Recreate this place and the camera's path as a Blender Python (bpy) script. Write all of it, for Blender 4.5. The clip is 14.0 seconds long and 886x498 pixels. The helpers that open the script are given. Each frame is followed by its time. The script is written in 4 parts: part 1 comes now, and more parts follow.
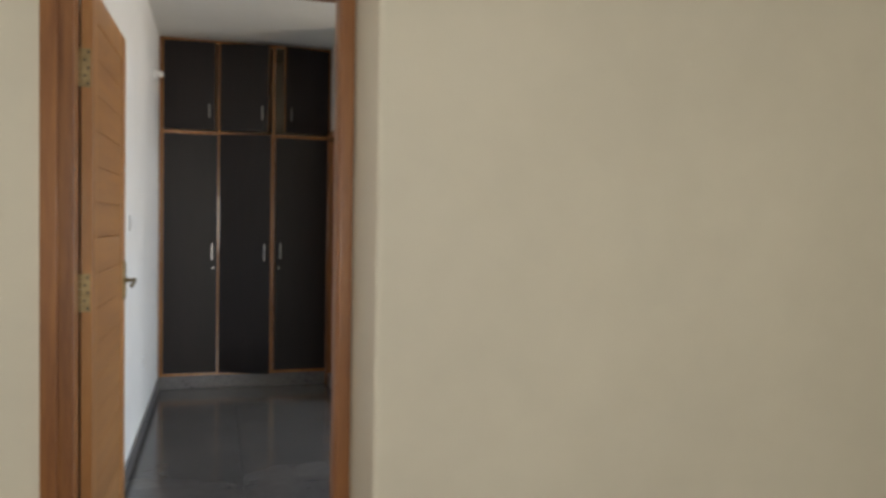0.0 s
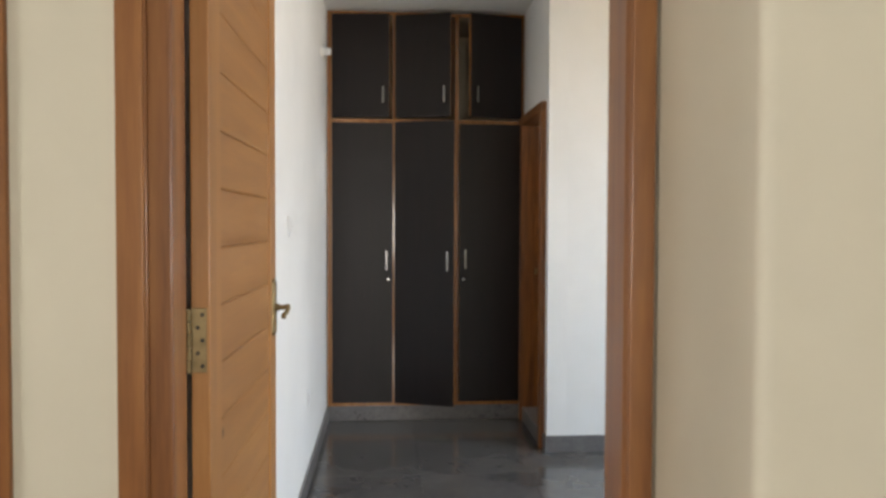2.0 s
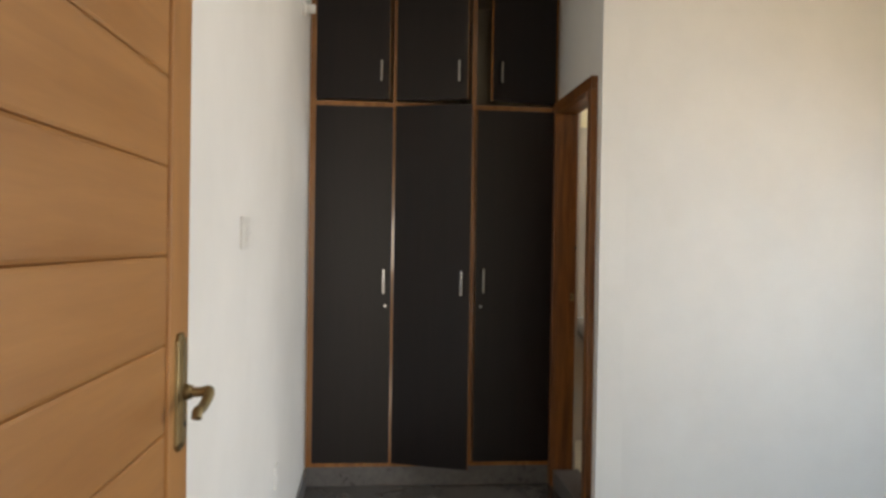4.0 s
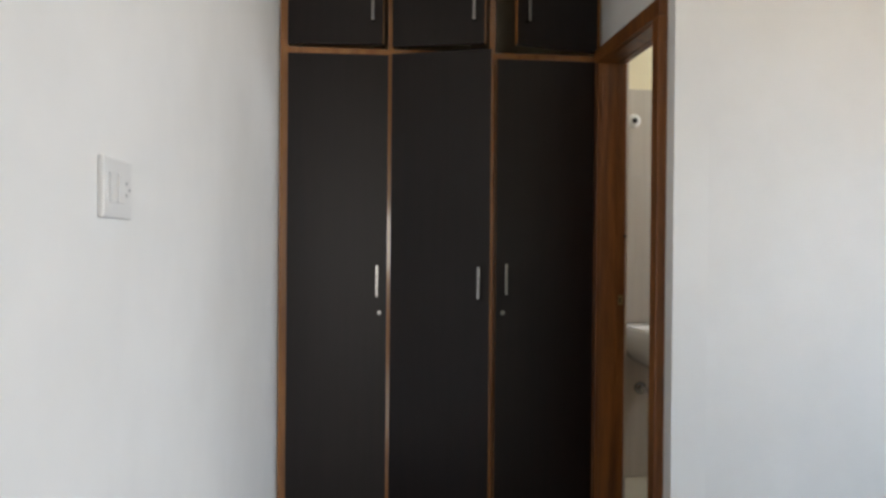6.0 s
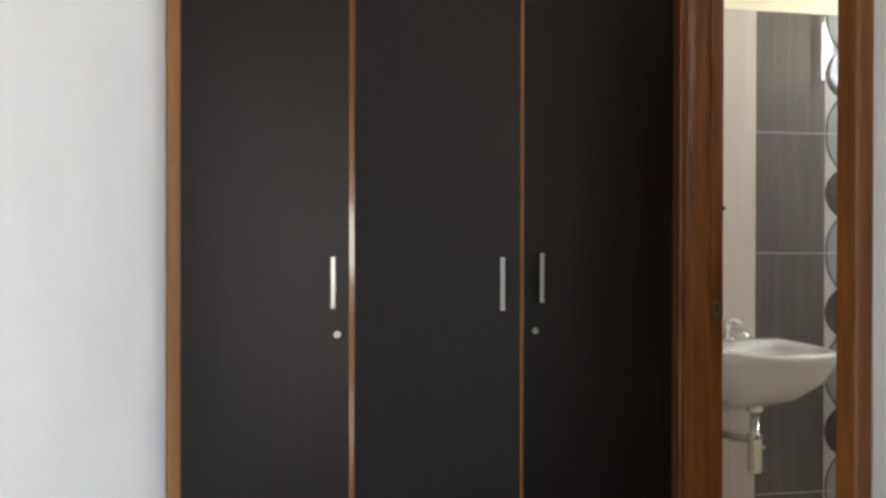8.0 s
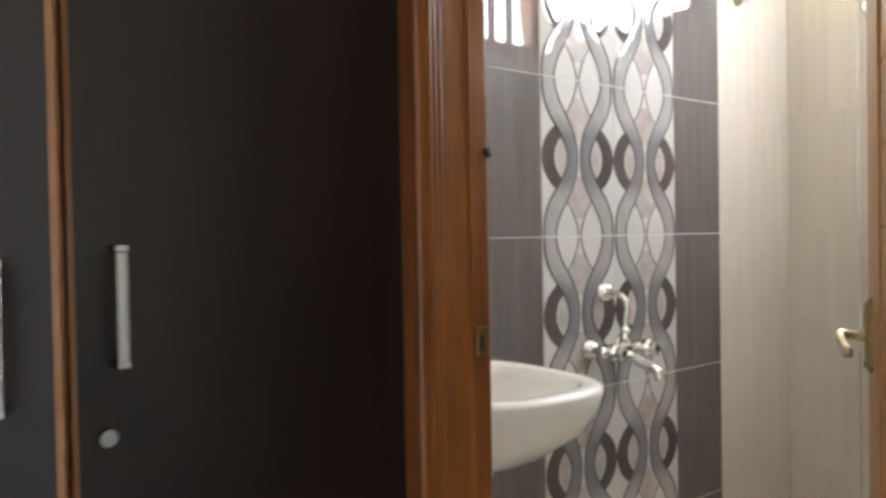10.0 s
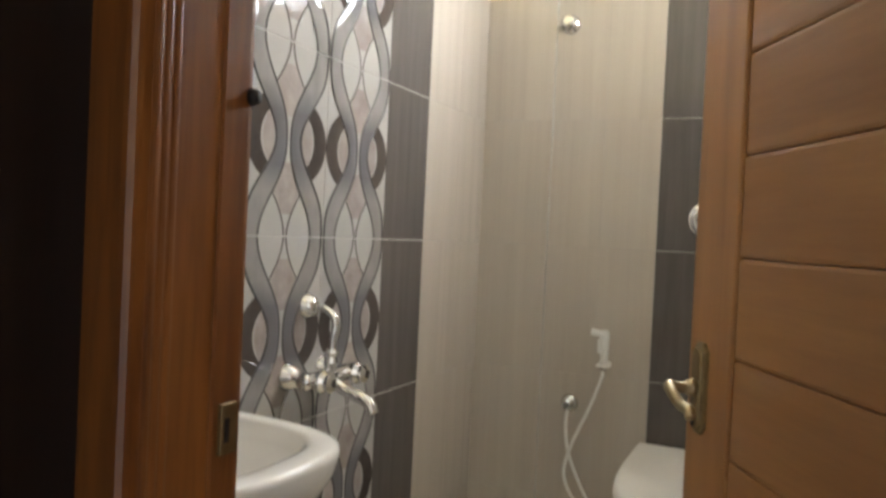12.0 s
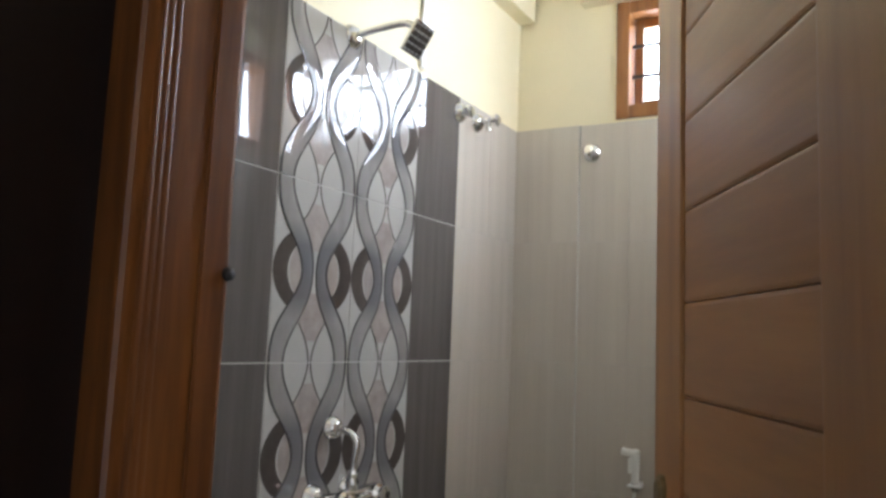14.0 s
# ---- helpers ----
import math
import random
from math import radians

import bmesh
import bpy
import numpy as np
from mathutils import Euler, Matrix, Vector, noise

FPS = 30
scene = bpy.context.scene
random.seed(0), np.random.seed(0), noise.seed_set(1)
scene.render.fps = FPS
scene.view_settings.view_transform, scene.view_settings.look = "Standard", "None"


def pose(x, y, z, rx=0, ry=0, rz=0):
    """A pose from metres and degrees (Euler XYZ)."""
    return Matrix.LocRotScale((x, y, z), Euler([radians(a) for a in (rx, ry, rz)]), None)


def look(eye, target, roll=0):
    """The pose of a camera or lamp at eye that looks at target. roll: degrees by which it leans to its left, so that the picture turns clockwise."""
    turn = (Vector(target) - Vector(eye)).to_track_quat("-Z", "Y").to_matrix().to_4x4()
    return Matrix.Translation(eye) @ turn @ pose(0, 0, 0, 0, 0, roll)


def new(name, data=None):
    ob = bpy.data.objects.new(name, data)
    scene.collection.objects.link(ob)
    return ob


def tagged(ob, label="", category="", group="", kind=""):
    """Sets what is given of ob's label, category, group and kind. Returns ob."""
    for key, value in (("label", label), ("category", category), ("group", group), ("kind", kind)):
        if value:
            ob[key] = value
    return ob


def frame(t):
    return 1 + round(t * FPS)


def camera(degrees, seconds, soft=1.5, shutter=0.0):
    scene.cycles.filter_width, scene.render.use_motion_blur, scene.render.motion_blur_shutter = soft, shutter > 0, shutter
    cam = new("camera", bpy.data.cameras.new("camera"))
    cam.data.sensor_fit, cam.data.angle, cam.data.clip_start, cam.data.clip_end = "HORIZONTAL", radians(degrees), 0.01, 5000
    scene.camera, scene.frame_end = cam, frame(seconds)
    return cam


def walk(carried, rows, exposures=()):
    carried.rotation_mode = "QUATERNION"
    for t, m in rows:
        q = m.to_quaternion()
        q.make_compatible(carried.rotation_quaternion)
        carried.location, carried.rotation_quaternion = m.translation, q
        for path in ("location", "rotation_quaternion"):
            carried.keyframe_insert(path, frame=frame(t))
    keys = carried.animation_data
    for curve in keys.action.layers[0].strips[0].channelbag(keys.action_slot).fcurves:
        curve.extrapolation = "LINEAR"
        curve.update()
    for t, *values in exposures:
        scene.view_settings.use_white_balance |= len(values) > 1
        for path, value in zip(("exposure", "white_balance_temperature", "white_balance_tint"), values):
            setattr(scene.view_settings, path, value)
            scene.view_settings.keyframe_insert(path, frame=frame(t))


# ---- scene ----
cam = camera(60.0, 14.0, soft=2.9, shutter=0.4)
PATH = [
    (0, (0.456, -6.601, 1.399), (1.021, -4.684, 1.331), 1.0),
    (0.5, (0.421, -6.337, 1.402), (0.769, -4.369, 1.336), 1.3),
    (1, (0.396, -6.064, 1.39), (0.526, -4.069, 1.337), 0.4),
    (1.5, (0.368, -5.762, 1.389), (0.55, -3.771, 1.352), 0.4),
    (2, (0.404, -5.387, 1.374), (0.555, -3.393, 1.313), 0.2),
    (2.5, (0.377, -5.094, 1.363), (0.456, -3.096, 1.335), 0.4),
    (3, (0.32, -4.778, 1.372), (0.489, -2.786, 1.356), 0.8),
    (3.3, (0.312, -4.63, 1.354), (0.504, -2.639, 1.34), 0.9),
    (3.5, (0.321, -4.515, 1.36), (0.508, -2.524, 1.341), 1.0),
    (6, (0.377, -3.28, 1.291), (0.572, -1.289, 1.277), 0.5),
    (6.5, (0.361, -2.991, 1.299), (0.548, -1.0, 1.299), 1.3),
    (7, (0.348, -2.659, 1.271), (0.533, -0.668, 1.276), 0.8),
    (9.5, (0.573, -1.15, 1.213), (1.558, 0.59, 1.155), -0.6),
    (10, (0.725, -0.904, 1.211), (1.97, 0.66, 1.174), -1.0),
    (10.5, (0.86, -0.766, 1.226), (2.274, 0.649, 1.197), 0.2),
    (11, (0.93, -0.597, 1.232), (2.606, 0.493, 1.246), 1.0),
    (11.5, (0.958, -0.505, 1.24), (2.737, 0.408, 1.289), 1.2),
    (12, (0.961, -0.484, 1.223), (2.779, 0.349, 1.184), 2.7),
    (12.5, (0.98, -0.47, 1.223), (2.791, 0.339, 0.972), 3.7),
    (13, (0.998, -0.478, 1.254), (2.804, 0.377, 1.33), 3.1),
    (13.5, (0.959, -0.564, 1.274), (2.697, 0.378, 1.574), 2.6),
    (14, (0.905, -0.645, 1.274), (2.631, 0.339, 1.504), 2.3),
]
walk(cam, [(t, look(eye, target, roll)) for t, eye, target, roll in PATH],
     exposures=[(0, -0.36, 6500, 10), (1.0, -0.16, 6550, 10), (2.0, 0.06, 6600, 10), (2.5, 0.02, 6650, 10), (3.5, -0.2, 7300, 11), (6.0, -0.22, 6450, 10.5), (7.2, 0.0, 6400, 10), (9.5, 1.08, 6300, 10), (10.2, 1.05, 6250, 10), (11.0, 0.78, 6200, 10), (12.5, 0.45, 6750, 10), (13.3, 0.27, 6100, 10), (14, 0.02, 5900, 10)])

# ---- daylight ----
world = bpy.data.worlds.new("sky")
scene.world = world
world.use_nodes = True
sky = world.node_tree.nodes.new("ShaderNodeTexSky")
sky.sky_type, sky.sun_disc = "NISHITA", False
sky.sun_elevation, sky.sun_rotation = radians(53), radians(-17)
world.node_tree.links.new(sky.outputs[0], world.node_tree.nodes["Background"].inputs[0])
world.node_tree.nodes["Background"].inputs[1].default_value = 0.12


def lamp(name, eye, target, w, h, watts, color, spread=180):
    data = bpy.data.lights.new(name, "AREA")
    data.shape, data.size, data.size_y, data.energy, data.color = "RECTANGLE", w, h, watts, color
    data.spread = radians(spread)
    ob = new(name, data)
    ob.matrix_world = look(eye, target)
    return ob


sun = new("sun", bpy.data.lights.new("sun", "SUN"))
sun.data.energy, sun.data.angle, sun.data.color = 3.0, radians(0.5), (1.0, 0.93, 0.82)
sun.matrix_world = look((0, 0, 8), (1.2, -4.0, 2.4))
# daylight in the window openings: sky comes in downwards, light off the sunlit ground upwards
lamp("window_light_bedroom_sky", (3.93, -2.75, 1.62), (2.0, -2.3, 0.35), 1.3, 1.0, 61, (0.60, 0.78, 1.0), 125)
lamp("window_light_bedroom_ground", (3.94, -2.75, 1.50), (1.8, -2.2, 2.5), 1.3, 1.0, 34, (1.0, 0.80, 0.55), 125)
lamp("window_light_bathroom", (3.78, -0.23, 2.34), (1.9, 0.05, 1.9), 0.82, 0.43, 54, (0.90, 0.95, 1.0))
lamp("window_light_ventilator", (3.38, -0.835, 2.34), (3.1, 0.6, 2.5), 0.44, 0.43, 18, (0.86, 0.93, 1.0))
lamp("window_light_hall", (0.75, -8.87, 1.30), (0.85, -3.0, 1.3), 1.7, 1.0, 84, (1.0, 0.96, 0.90))
# added fill for the hall walls; no source is known on this side
lamp("fill_light_hall_side", (-3.28, -5.7, 1.5), (1.0, -5.2, 1.3), 1.3, 1.2, 48, (1.0, 0.97, 0.92))
lamp("window_light_second_bedroom", (-4.25, -2.2, 1.6), (-1.5, -1.4, 1.5), 1.8, 1.4, 200, (1.0, 0.96, 0.90))

# ---- materials ----


def base_material(name, color, rough, metal=0.0, coat=0.0, spec=0.5):
    m = bpy.data.materials.new(name)
    m.use_nodes = True
    b = m.node_tree.nodes["Principled BSDF"]
    b.inputs["Base Color"].default_value = (*color, 1)
    b.inputs["Roughness"].default_value = rough
    b.inputs["Metallic"].default_value = metal
    b.inputs["Coat Weight"].default_value = coat
    b.inputs["Coat Roughness"].default_value = 0.08
    b.inputs["Specular IOR Level"].default_value = spec
    return m


def grain(m, low, high, scale, stretch=(1, 1, 1), detail=6.0, rough=None, bump=0.0, turn=(0, 0, 0), where="Object", twist=0.0, at=(0.3, 0.7), fine=0.0):
    """Colour variation from stretched noise at two scales, with optional roughness range and fine relief."""
    nt = m.node_tree
    n, l = nt.nodes, nt.links
    b = n["Principled BSDF"]
    tc, mp = n.new("ShaderNodeTexCoord"), n.new("ShaderNodeMapping")
    mp.inputs["Scale"].default_value = stretch
    mp.inputs["Rotation"].default_value = [radians(a) for a in turn]
    info = n.new("ShaderNodeObjectInfo")
    shift = n.new("ShaderNodeVectorMath")
    shift.operation = "MULTIPLY_ADD"
    wide = n.new("ShaderNodeCombineXYZ")
    for k in range(3):
        l.new(info.outputs["Random"], wide.inputs[k])
    shift.inputs[1].default_value = (17, 29, 11)
    l.new(wide.outputs[0], shift.inputs[0])
    l.new(tc.outputs[where], shift.inputs[2])
    l.new(shift.outputs[0], mp.inputs[0])
    big, small = n.new("ShaderNodeTexNoise"), n.new("ShaderNodeTexNoise")
    for tex, k in ((big, 1.0), (small, 6.3)):
        tex.inputs["Scale"].default_value = scale * k
        tex.inputs["Detail"].default_value = detail
        tex.inputs["Distortion"].default_value = twist
        l.new(mp.outputs[0], tex.inputs["Vector"])
    mix = n.new("ShaderNodeMath")
    mix.operation = "MULTIPLY_ADD"
    mix.inputs[1].default_value = 0.25 + fine
    l.new(small.outputs["Fac"], mix.inputs[0])
    less = n.new("ShaderNodeMath")
    less.operation = "MULTIPLY"
    less.inputs[1].default_value = 0.75 - fine
    l.new(big.outputs["Fac"], less.inputs[0])
    l.new(less.outputs[0], mix.inputs[2])
    ramp = n.new("ShaderNodeValToRGB")
    ramp.color_ramp.elements[0].position, ramp.color_ramp.elements[1].position = at
    ramp.color_ramp.elements[0].color, ramp.color_ramp.elements[1].color = (*low, 1), (*high, 1)
    l.new(mix.outputs[0], ramp.inputs[0])
    l.new(ramp.outputs[0], b.inputs["Base Color"])
    if rough:
        mr = n.new("ShaderNodeMapRange")
        mr.inputs["To Min"].default_value, mr.inputs["To Max"].default_value = rough
        l.new(mix.outputs[0], mr.inputs[0])
        l.new(mr.outputs[0], b.inputs["Roughness"])
    if bump:
        bp = n.new("ShaderNodeBump")
        bp.inputs["Strength"].default_value, bp.inputs["Distance"].default_value = bump, 0.002
        l.new(small.outputs["Fac"], bp.inputs["Height"])
        l.new(bp.outputs[0], b.inputs["Normal"])
    return m


def paint(name, color, rough=0.55):
    lo, hi = [c * 0.94 for c in color], [min(1, c * 1.03) for c in color]
    return grain(base_material(name, color, rough), lo, hi, 1.3, detail=8, rough=(rough - 0.06, rough + 0.08), bump=0.12, at=(0.35, 0.65))


def wood(name, low, high, along="z", rough=(0.28, 0.42), coat=0.3, scale=2.2, at=(0.34, 0.66)):
    s = {"z": (9, 9, 0.7), "x": (0.7, 9, 9), "y": (9, 0.7, 9)}[along]
    return grain(base_material(name, high, 0.35, coat=coat), low, high, scale, stretch=s, detail=9, rough=rough, bump=0.10, twist=0.6, at=at)


WHITE_PAINT = paint("white_wall_paint", (0.78, 0.77, 0.745))
CREAM_PAINT = paint("cream_wall_paint", (0.64, 0.60, 0.48))
YELLOW_PAINT = paint("pale_yellow_wall_paint", (0.85, 0.77, 0.55))
CEILING_PAINT = paint("ceiling_paint", (0.74, 0.73, 0.70))
FRAME_WOOD = wood("varnished_teak_frame", (0.175, 0.060, 0.014), (0.335, 0.138, 0.035), rough=(0.38, 0.5), coat=0.18)
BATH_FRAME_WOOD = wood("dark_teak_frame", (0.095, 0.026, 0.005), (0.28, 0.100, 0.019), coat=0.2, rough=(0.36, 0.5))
LEAF_WOOD = wood("light_teak_leaf", (0.33, 0.146, 0.042), (0.46, 0.226, 0.074), rough=(0.35, 0.5), coat=0.15)
PLANK_WOOD = wood("light_teak_plank", (0.29, 0.123, 0.033), (0.46, 0.226, 0.074), along="x", rough=(0.35, 0.5), coat=0.15, at=(0.25, 0.75))


def knots(m, scale, size, dark):
    """Sparse small dark knots with soft edges."""
    n, l = m.node_tree.nodes, m.node_tree.links
    bsdf = n["Principled BSDF"]
    tc, mp, vor, ramp, mix, info, add = (n.new("ShaderNode" + k) for k in ("TexCoord", "Mapping", "TexVoronoi", "ValToRGB", "Mix", "ObjectInfo", "VectorMath"))
    mp.inputs["Scale"].default_value = (0.55, 1.0, 1.0)
    vor.inputs["Scale"].default_value = scale
    l.new(tc.outputs["Object"], add.inputs[0])
    l.new(info.outputs["Random"], add.inputs[1])
    l.new(add.outputs[0], mp.inputs[0])
    l.new(mp.outputs[0], vor.inputs["Vector"])
    l.new(vor.outputs["Distance"], ramp.inputs[0])
    ramp.color_ramp.elements[0].position, ramp.color_ramp.elements[1].position = size * 0.35, size
    ramp.color_ramp.elements[0].color, ramp.color_ramp.elements[1].color = (1, 1, 1, 1), (0, 0, 0, 1)
    mix.data_type = "RGBA"
    mix.inputs["B"].default_value = (*dark, 1)
    old = bsdf.inputs["Base Color"].links[0].from_socket
    l.new(ramp.outputs[0], mix.inputs["Factor"])
    l.new(old, mix.inputs["A"])
    l.new(mix.outputs["Result"], bsdf.inputs["Base Color"])


knots(PLANK_WOOD, 5.0, 0.075, (0.12, 0.045, 0.015))
LIP_WOOD = wood("teak_lipping", (0.27, 0.105, 0.03), (0.46, 0.20, 0.06), coat=0.6, rough=(0.2, 0.3))
LAMINATE = grain(base_material("dark_brown_laminate", (0.03, 0.024, 0.021), 0.40, spec=0.33), (0.0064, 0.0036, 0.0034), (0.0108, 0.0060, 0.0056), 3, stretch=(14, 14, 0.6), detail=8, rough=(0.35, 0.44), bump=0.04)
CARCASS = grain(base_material("pale_cabinet_board", (0.55, 0.48, 0.36), 0.6), (0.50, 0.43, 0.31), (0.58, 0.51, 0.39), 2.5, detail=6)
GRANITE = grain(base_material("polished_grey_floor_tile", (0.09, 0.085, 0.082), 0.14), (0.066, 0.062, 0.060), (0.110, 0.103, 0.099), 2.5, detail=5, rough=(0.13, 0.18), at=(0.3, 0.7), fine=0.05)
# second bedroom's floor is painted pale for its bright reflection; the plinth is pale itself
PALE_TILE_AND_SHEEN = grain(base_material("polished_pale_tile_and_sheen", (0.42, 0.38, 0.34), 0.15), (0.34, 0.30, 0.27), (0.48, 0.44, 0.39), 2.5, detail=9, rough=(0.10, 0.22))
SKIRTING = grain(base_material("grey_granite_skirting", (0.13, 0.12, 0.118), 0.3), (0.095, 0.088, 0.088), (0.165, 0.155, 0.15), 6, detail=10, rough=(0.22, 0.36), fine=0.3)
DARK_TILE = grain(base_material("dark_grey_wall_tile", (0.11, 0.10, 0.095), 0.16), (0.090, 0.079, 0.074), (0.130, 0.117, 0.110), 4, stretch=(10, 10, 0.5), detail=9, rough=(0.015, 0.045))
BEIGE_TILE = grain(base_material("beige_wall_tile", (0.56, 0.525, 0.465), 0.12), (0.505, 0.455, 0.392), (0.580, 0.527, 0.460), 2.2, stretch=(12, 12, 0.25), detail=8, rough=(0.08, 0.16))
PATTERN_TILE = grain(base_material("pale_patterned_tile", (0.52, 0.51, 0.50), 0.06), (0.44, 0.425, 0.41), (0.50, 0.485, 0.465), 5, detail=6, rough=(0.015, 0.04))
RIBBON = grain(base_material("grey_ribbon_glaze", (0.30, 0.29, 0.29), 0.14), (0.255, 0.245, 0.24), (0.335, 0.32, 0.31), 9, stretch=(3, 3, 1), detail=6, rough=(0.03, 0.07))
RIBBON_EDGE = grain(base_material("slate_ribbon_edge", (0.11, 0.11, 0.115), 0.14), (0.070, 0.066, 0.068), (0.115, 0.110, 0.112), 8, rough=(0.045, 0.1))


def banded(m, dark, period):
    """The printed glaze deepens from the joints towards the middle of each tile."""
    n, l = m.node_tree.nodes, m.node_tree.links
    bsdf = n["Principled BSDF"]
    tc, xyz, ramp, mix = n.new("ShaderNodeTexCoord"), n.new("ShaderNodeSeparateXYZ"), n.new("ShaderNodeValToRGB"), n.new("ShaderNodeMix")
    l.new(tc.outputs["Object"], xyz.inputs[0])
    scale = n.new("ShaderNodeMath")
    scale.operation = "MULTIPLY"
    scale.inputs[1].default_value = 1 / period
    l.new(xyz.outputs[2], scale.inputs[0])
    l.new(scale.outputs[0], ramp.inputs[0])
    e = ramp.color_ramp.elements
    e[0].position, e[1].position = 0.22, 0.78
    e[0].color = e[1].color = (0, 0, 0, 1)
    for at in (0.36, 0.64):
        e.new(at).color = (1, 1, 1, 1)
    mix.data_type = "RGBA"
    mix.inputs["B"].default_value = (*dark, 1)
    old = bsdf.inputs["Base Color"].links[0].from_socket
    l.new(ramp.outputs[0], mix.inputs["Factor"])
    l.new(old, mix.inputs["A"])
    l.new(mix.outputs["Result"], bsdf.inputs["Base Color"])


banded(RIBBON, (0.165, 0.160, 0.170), 0.45)
CRESCENT = grain(base_material("dark_crescent_glaze", (0.085, 0.075, 0.07), 0.14), (0.058, 0.047, 0.042), (0.098, 0.082, 0.074), 9, rough=(0.045, 0.1))
PINKISH = grain(base_material("pinkish_stone_glaze", (0.42, 0.37, 0.34), 0.15), (0.29, 0.25, 0.235), (0.44, 0.395, 0.37), 22, detail=8, rough=(0.1, 0.2))
GROUT = base_material("pale_grout", (0.50, 0.485, 0.46), 0.85)
BATH_FLOOR = grain(base_material("cream_floor_tile", (0.60, 0.55, 0.42), 0.3), (0.62, 0.56, 0.42), (0.74, 0.68, 0.53), 3, detail=8, rough=(0.22, 0.38))
CERAMIC = grain(base_material("white_ceramic", (0.80, 0.79, 0.76), 0.08, coat=0.4), (0.77, 0.76, 0.73), (0.82, 0.81, 0.78), 2, rough=(0.06, 0.12))
CHROME = base_material("chrome", (0.78, 0.78, 0.79), 0.09, metal=1.0)
DULL_CHROME = grain(base_material("brushed_steel", (0.31, 0.305, 0.30), 0.36, metal=1.0), (0.25, 0.245, 0.24), (0.35, 0.345, 0.34), 25, stretch=(1, 1, 0.1), rough=(0.2, 0.3))
BRASS = grain(base_material("antique_brass", (0.50, 0.42, 0.27), 0.3, metal=1.0), (0.38, 0.31, 0.19), (0.60, 0.51, 0.34), 30, rough=(0.22, 0.42))
OLD_BRASS = grain(base_material("tarnished_brass", (0.30, 0.23, 0.12), 0.45, metal=1.0), (0.20, 0.15, 0.08), (0.36, 0.28, 0.15), 30, rough=(0.4, 0.55))
PLASTIC = base_material("white_plastic", (0.76, 0.75, 0.73), 0.32)
WHITE_PLASTIC = base_material("bright_white_plastic", (0.86, 0.86, 0.83), 0.3)
GREY_PLASTIC = base_material("grey_plastic", (0.30, 0.30, 0.30), 0.45)
BLACK = base_material("black_hole", (0.012, 0.010, 0.010), 0.6)
IRON = base_material("dark_iron_bar", (0.05, 0.045, 0.045), 0.5, metal=0.6)
STRIP = base_material("white_drain_stain", (0.35, 0.30, 0.20), 0.7)
GLASS = bpy.data.materials.new("window_glass")
GLASS.use_nodes = True
GLASS.node_tree.nodes["Principled BSDF"].inputs["Transmission Weight"].default_value = 1.0
GLASS.node_tree.nodes["Principled BSDF"].inputs["Roughness"].default_value = 0.05
EARTH = grain(base_material("sunlit_earth", (0.30, 0.25, 0.18), 0.9), (0.24, 0.20, 0.14), (0.36, 0.30, 0.22), 0.6)

# ---- mesh helpers ----


def mesh_object(name, bm, material, smooth=False):
    me = bpy.data.meshes.new(name)
    bmesh.ops.recalc_face_normals(bm, faces=bm.faces)
    bm.to_mesh(me)
    bm.free()
    me.materials.append(material)
    if smooth:
        for p in me.polygons:
            p.use_smooth = True
    return new(name, me)


def part(name, bm, material, parent, label="", smooth=False):
    ob = mesh_object(name, bm, material, smooth)
    ob.parent = parent
    if label:
        ob["label"] = label
    return ob


def thing(name, at, label, category, turn=0.0, group=""):
    ob = new(name)
    ob.empty_display_size = 0.1
    ob.matrix_world = pose(*at, 0, 0, turn)
    return tagged(ob, label, category, group)


def structure(ob, label):
    return tagged(ob, label, kind="structure")


def box(x0, x1, y0, y1, z0, z1, bevel=0.0, segments=1, bm=None):
    own = bmesh.new()
    m = Matrix.LocRotScale(((x0 + x1) / 2, (y0 + y1) / 2, (z0 + z1) / 2), None, (abs(x1 - x0), abs(y1 - y0), abs(z1 - z0)))
    bmesh.ops.create_cube(own, size=1, matrix=m)
    if bevel:
        bmesh.ops.bevel(own, geom=own.edges[:], offset=bevel, segments=segments, affect="EDGES", profile=0.6)
    return join(own, bm) if bm else own


def join(a, b):
    me = bpy.data.meshes.new("scratch")
    a.to_mesh(me)
    b.from_mesh(me)
    a.free()
    bpy.data.meshes.remove(me)
    return b


def cylinder(a, b, r0, r1=None, segments=20, bm=None):
    """A capped tapered rod from a to b."""
    own = bmesh.new()
    a, b = Vector(a), Vector(b)
    m = Matrix.Translation((a + b) / 2) @ (b - a).to_track_quat("Z", "Y").to_matrix().to_4x4()
    bmesh.ops.create_cone(own, cap_ends=True, segments=segments, radius1=r0, radius2=r0 if r1 is None else r1, depth=(b - a).length, matrix=m)
    return join(own, bm) if bm else own


def lathe(profile, m=None, segments=28):
    """Turns (radius, height) pairs round the z axis, then moves by m."""
    bm = bmesh.new()
    rings = []
    for r, z in profile:
        rings.append([bm.verts.new((r * math.cos(2 * math.pi * k / segments), r * math.sin(2 * math.pi * k / segments), z)) for k in range(segments)])
    for lo, hi in zip(rings, rings[1:]):
        for k in range(segments):
            bm.faces.new((lo[k], lo[(k + 1) % segments], hi[(k + 1) % segments], hi[k]))
    bm.faces.new(rings[0][::-1])
    bm.faces.new(rings[-1])
    if m:
        bm.transform(m)
    return bm


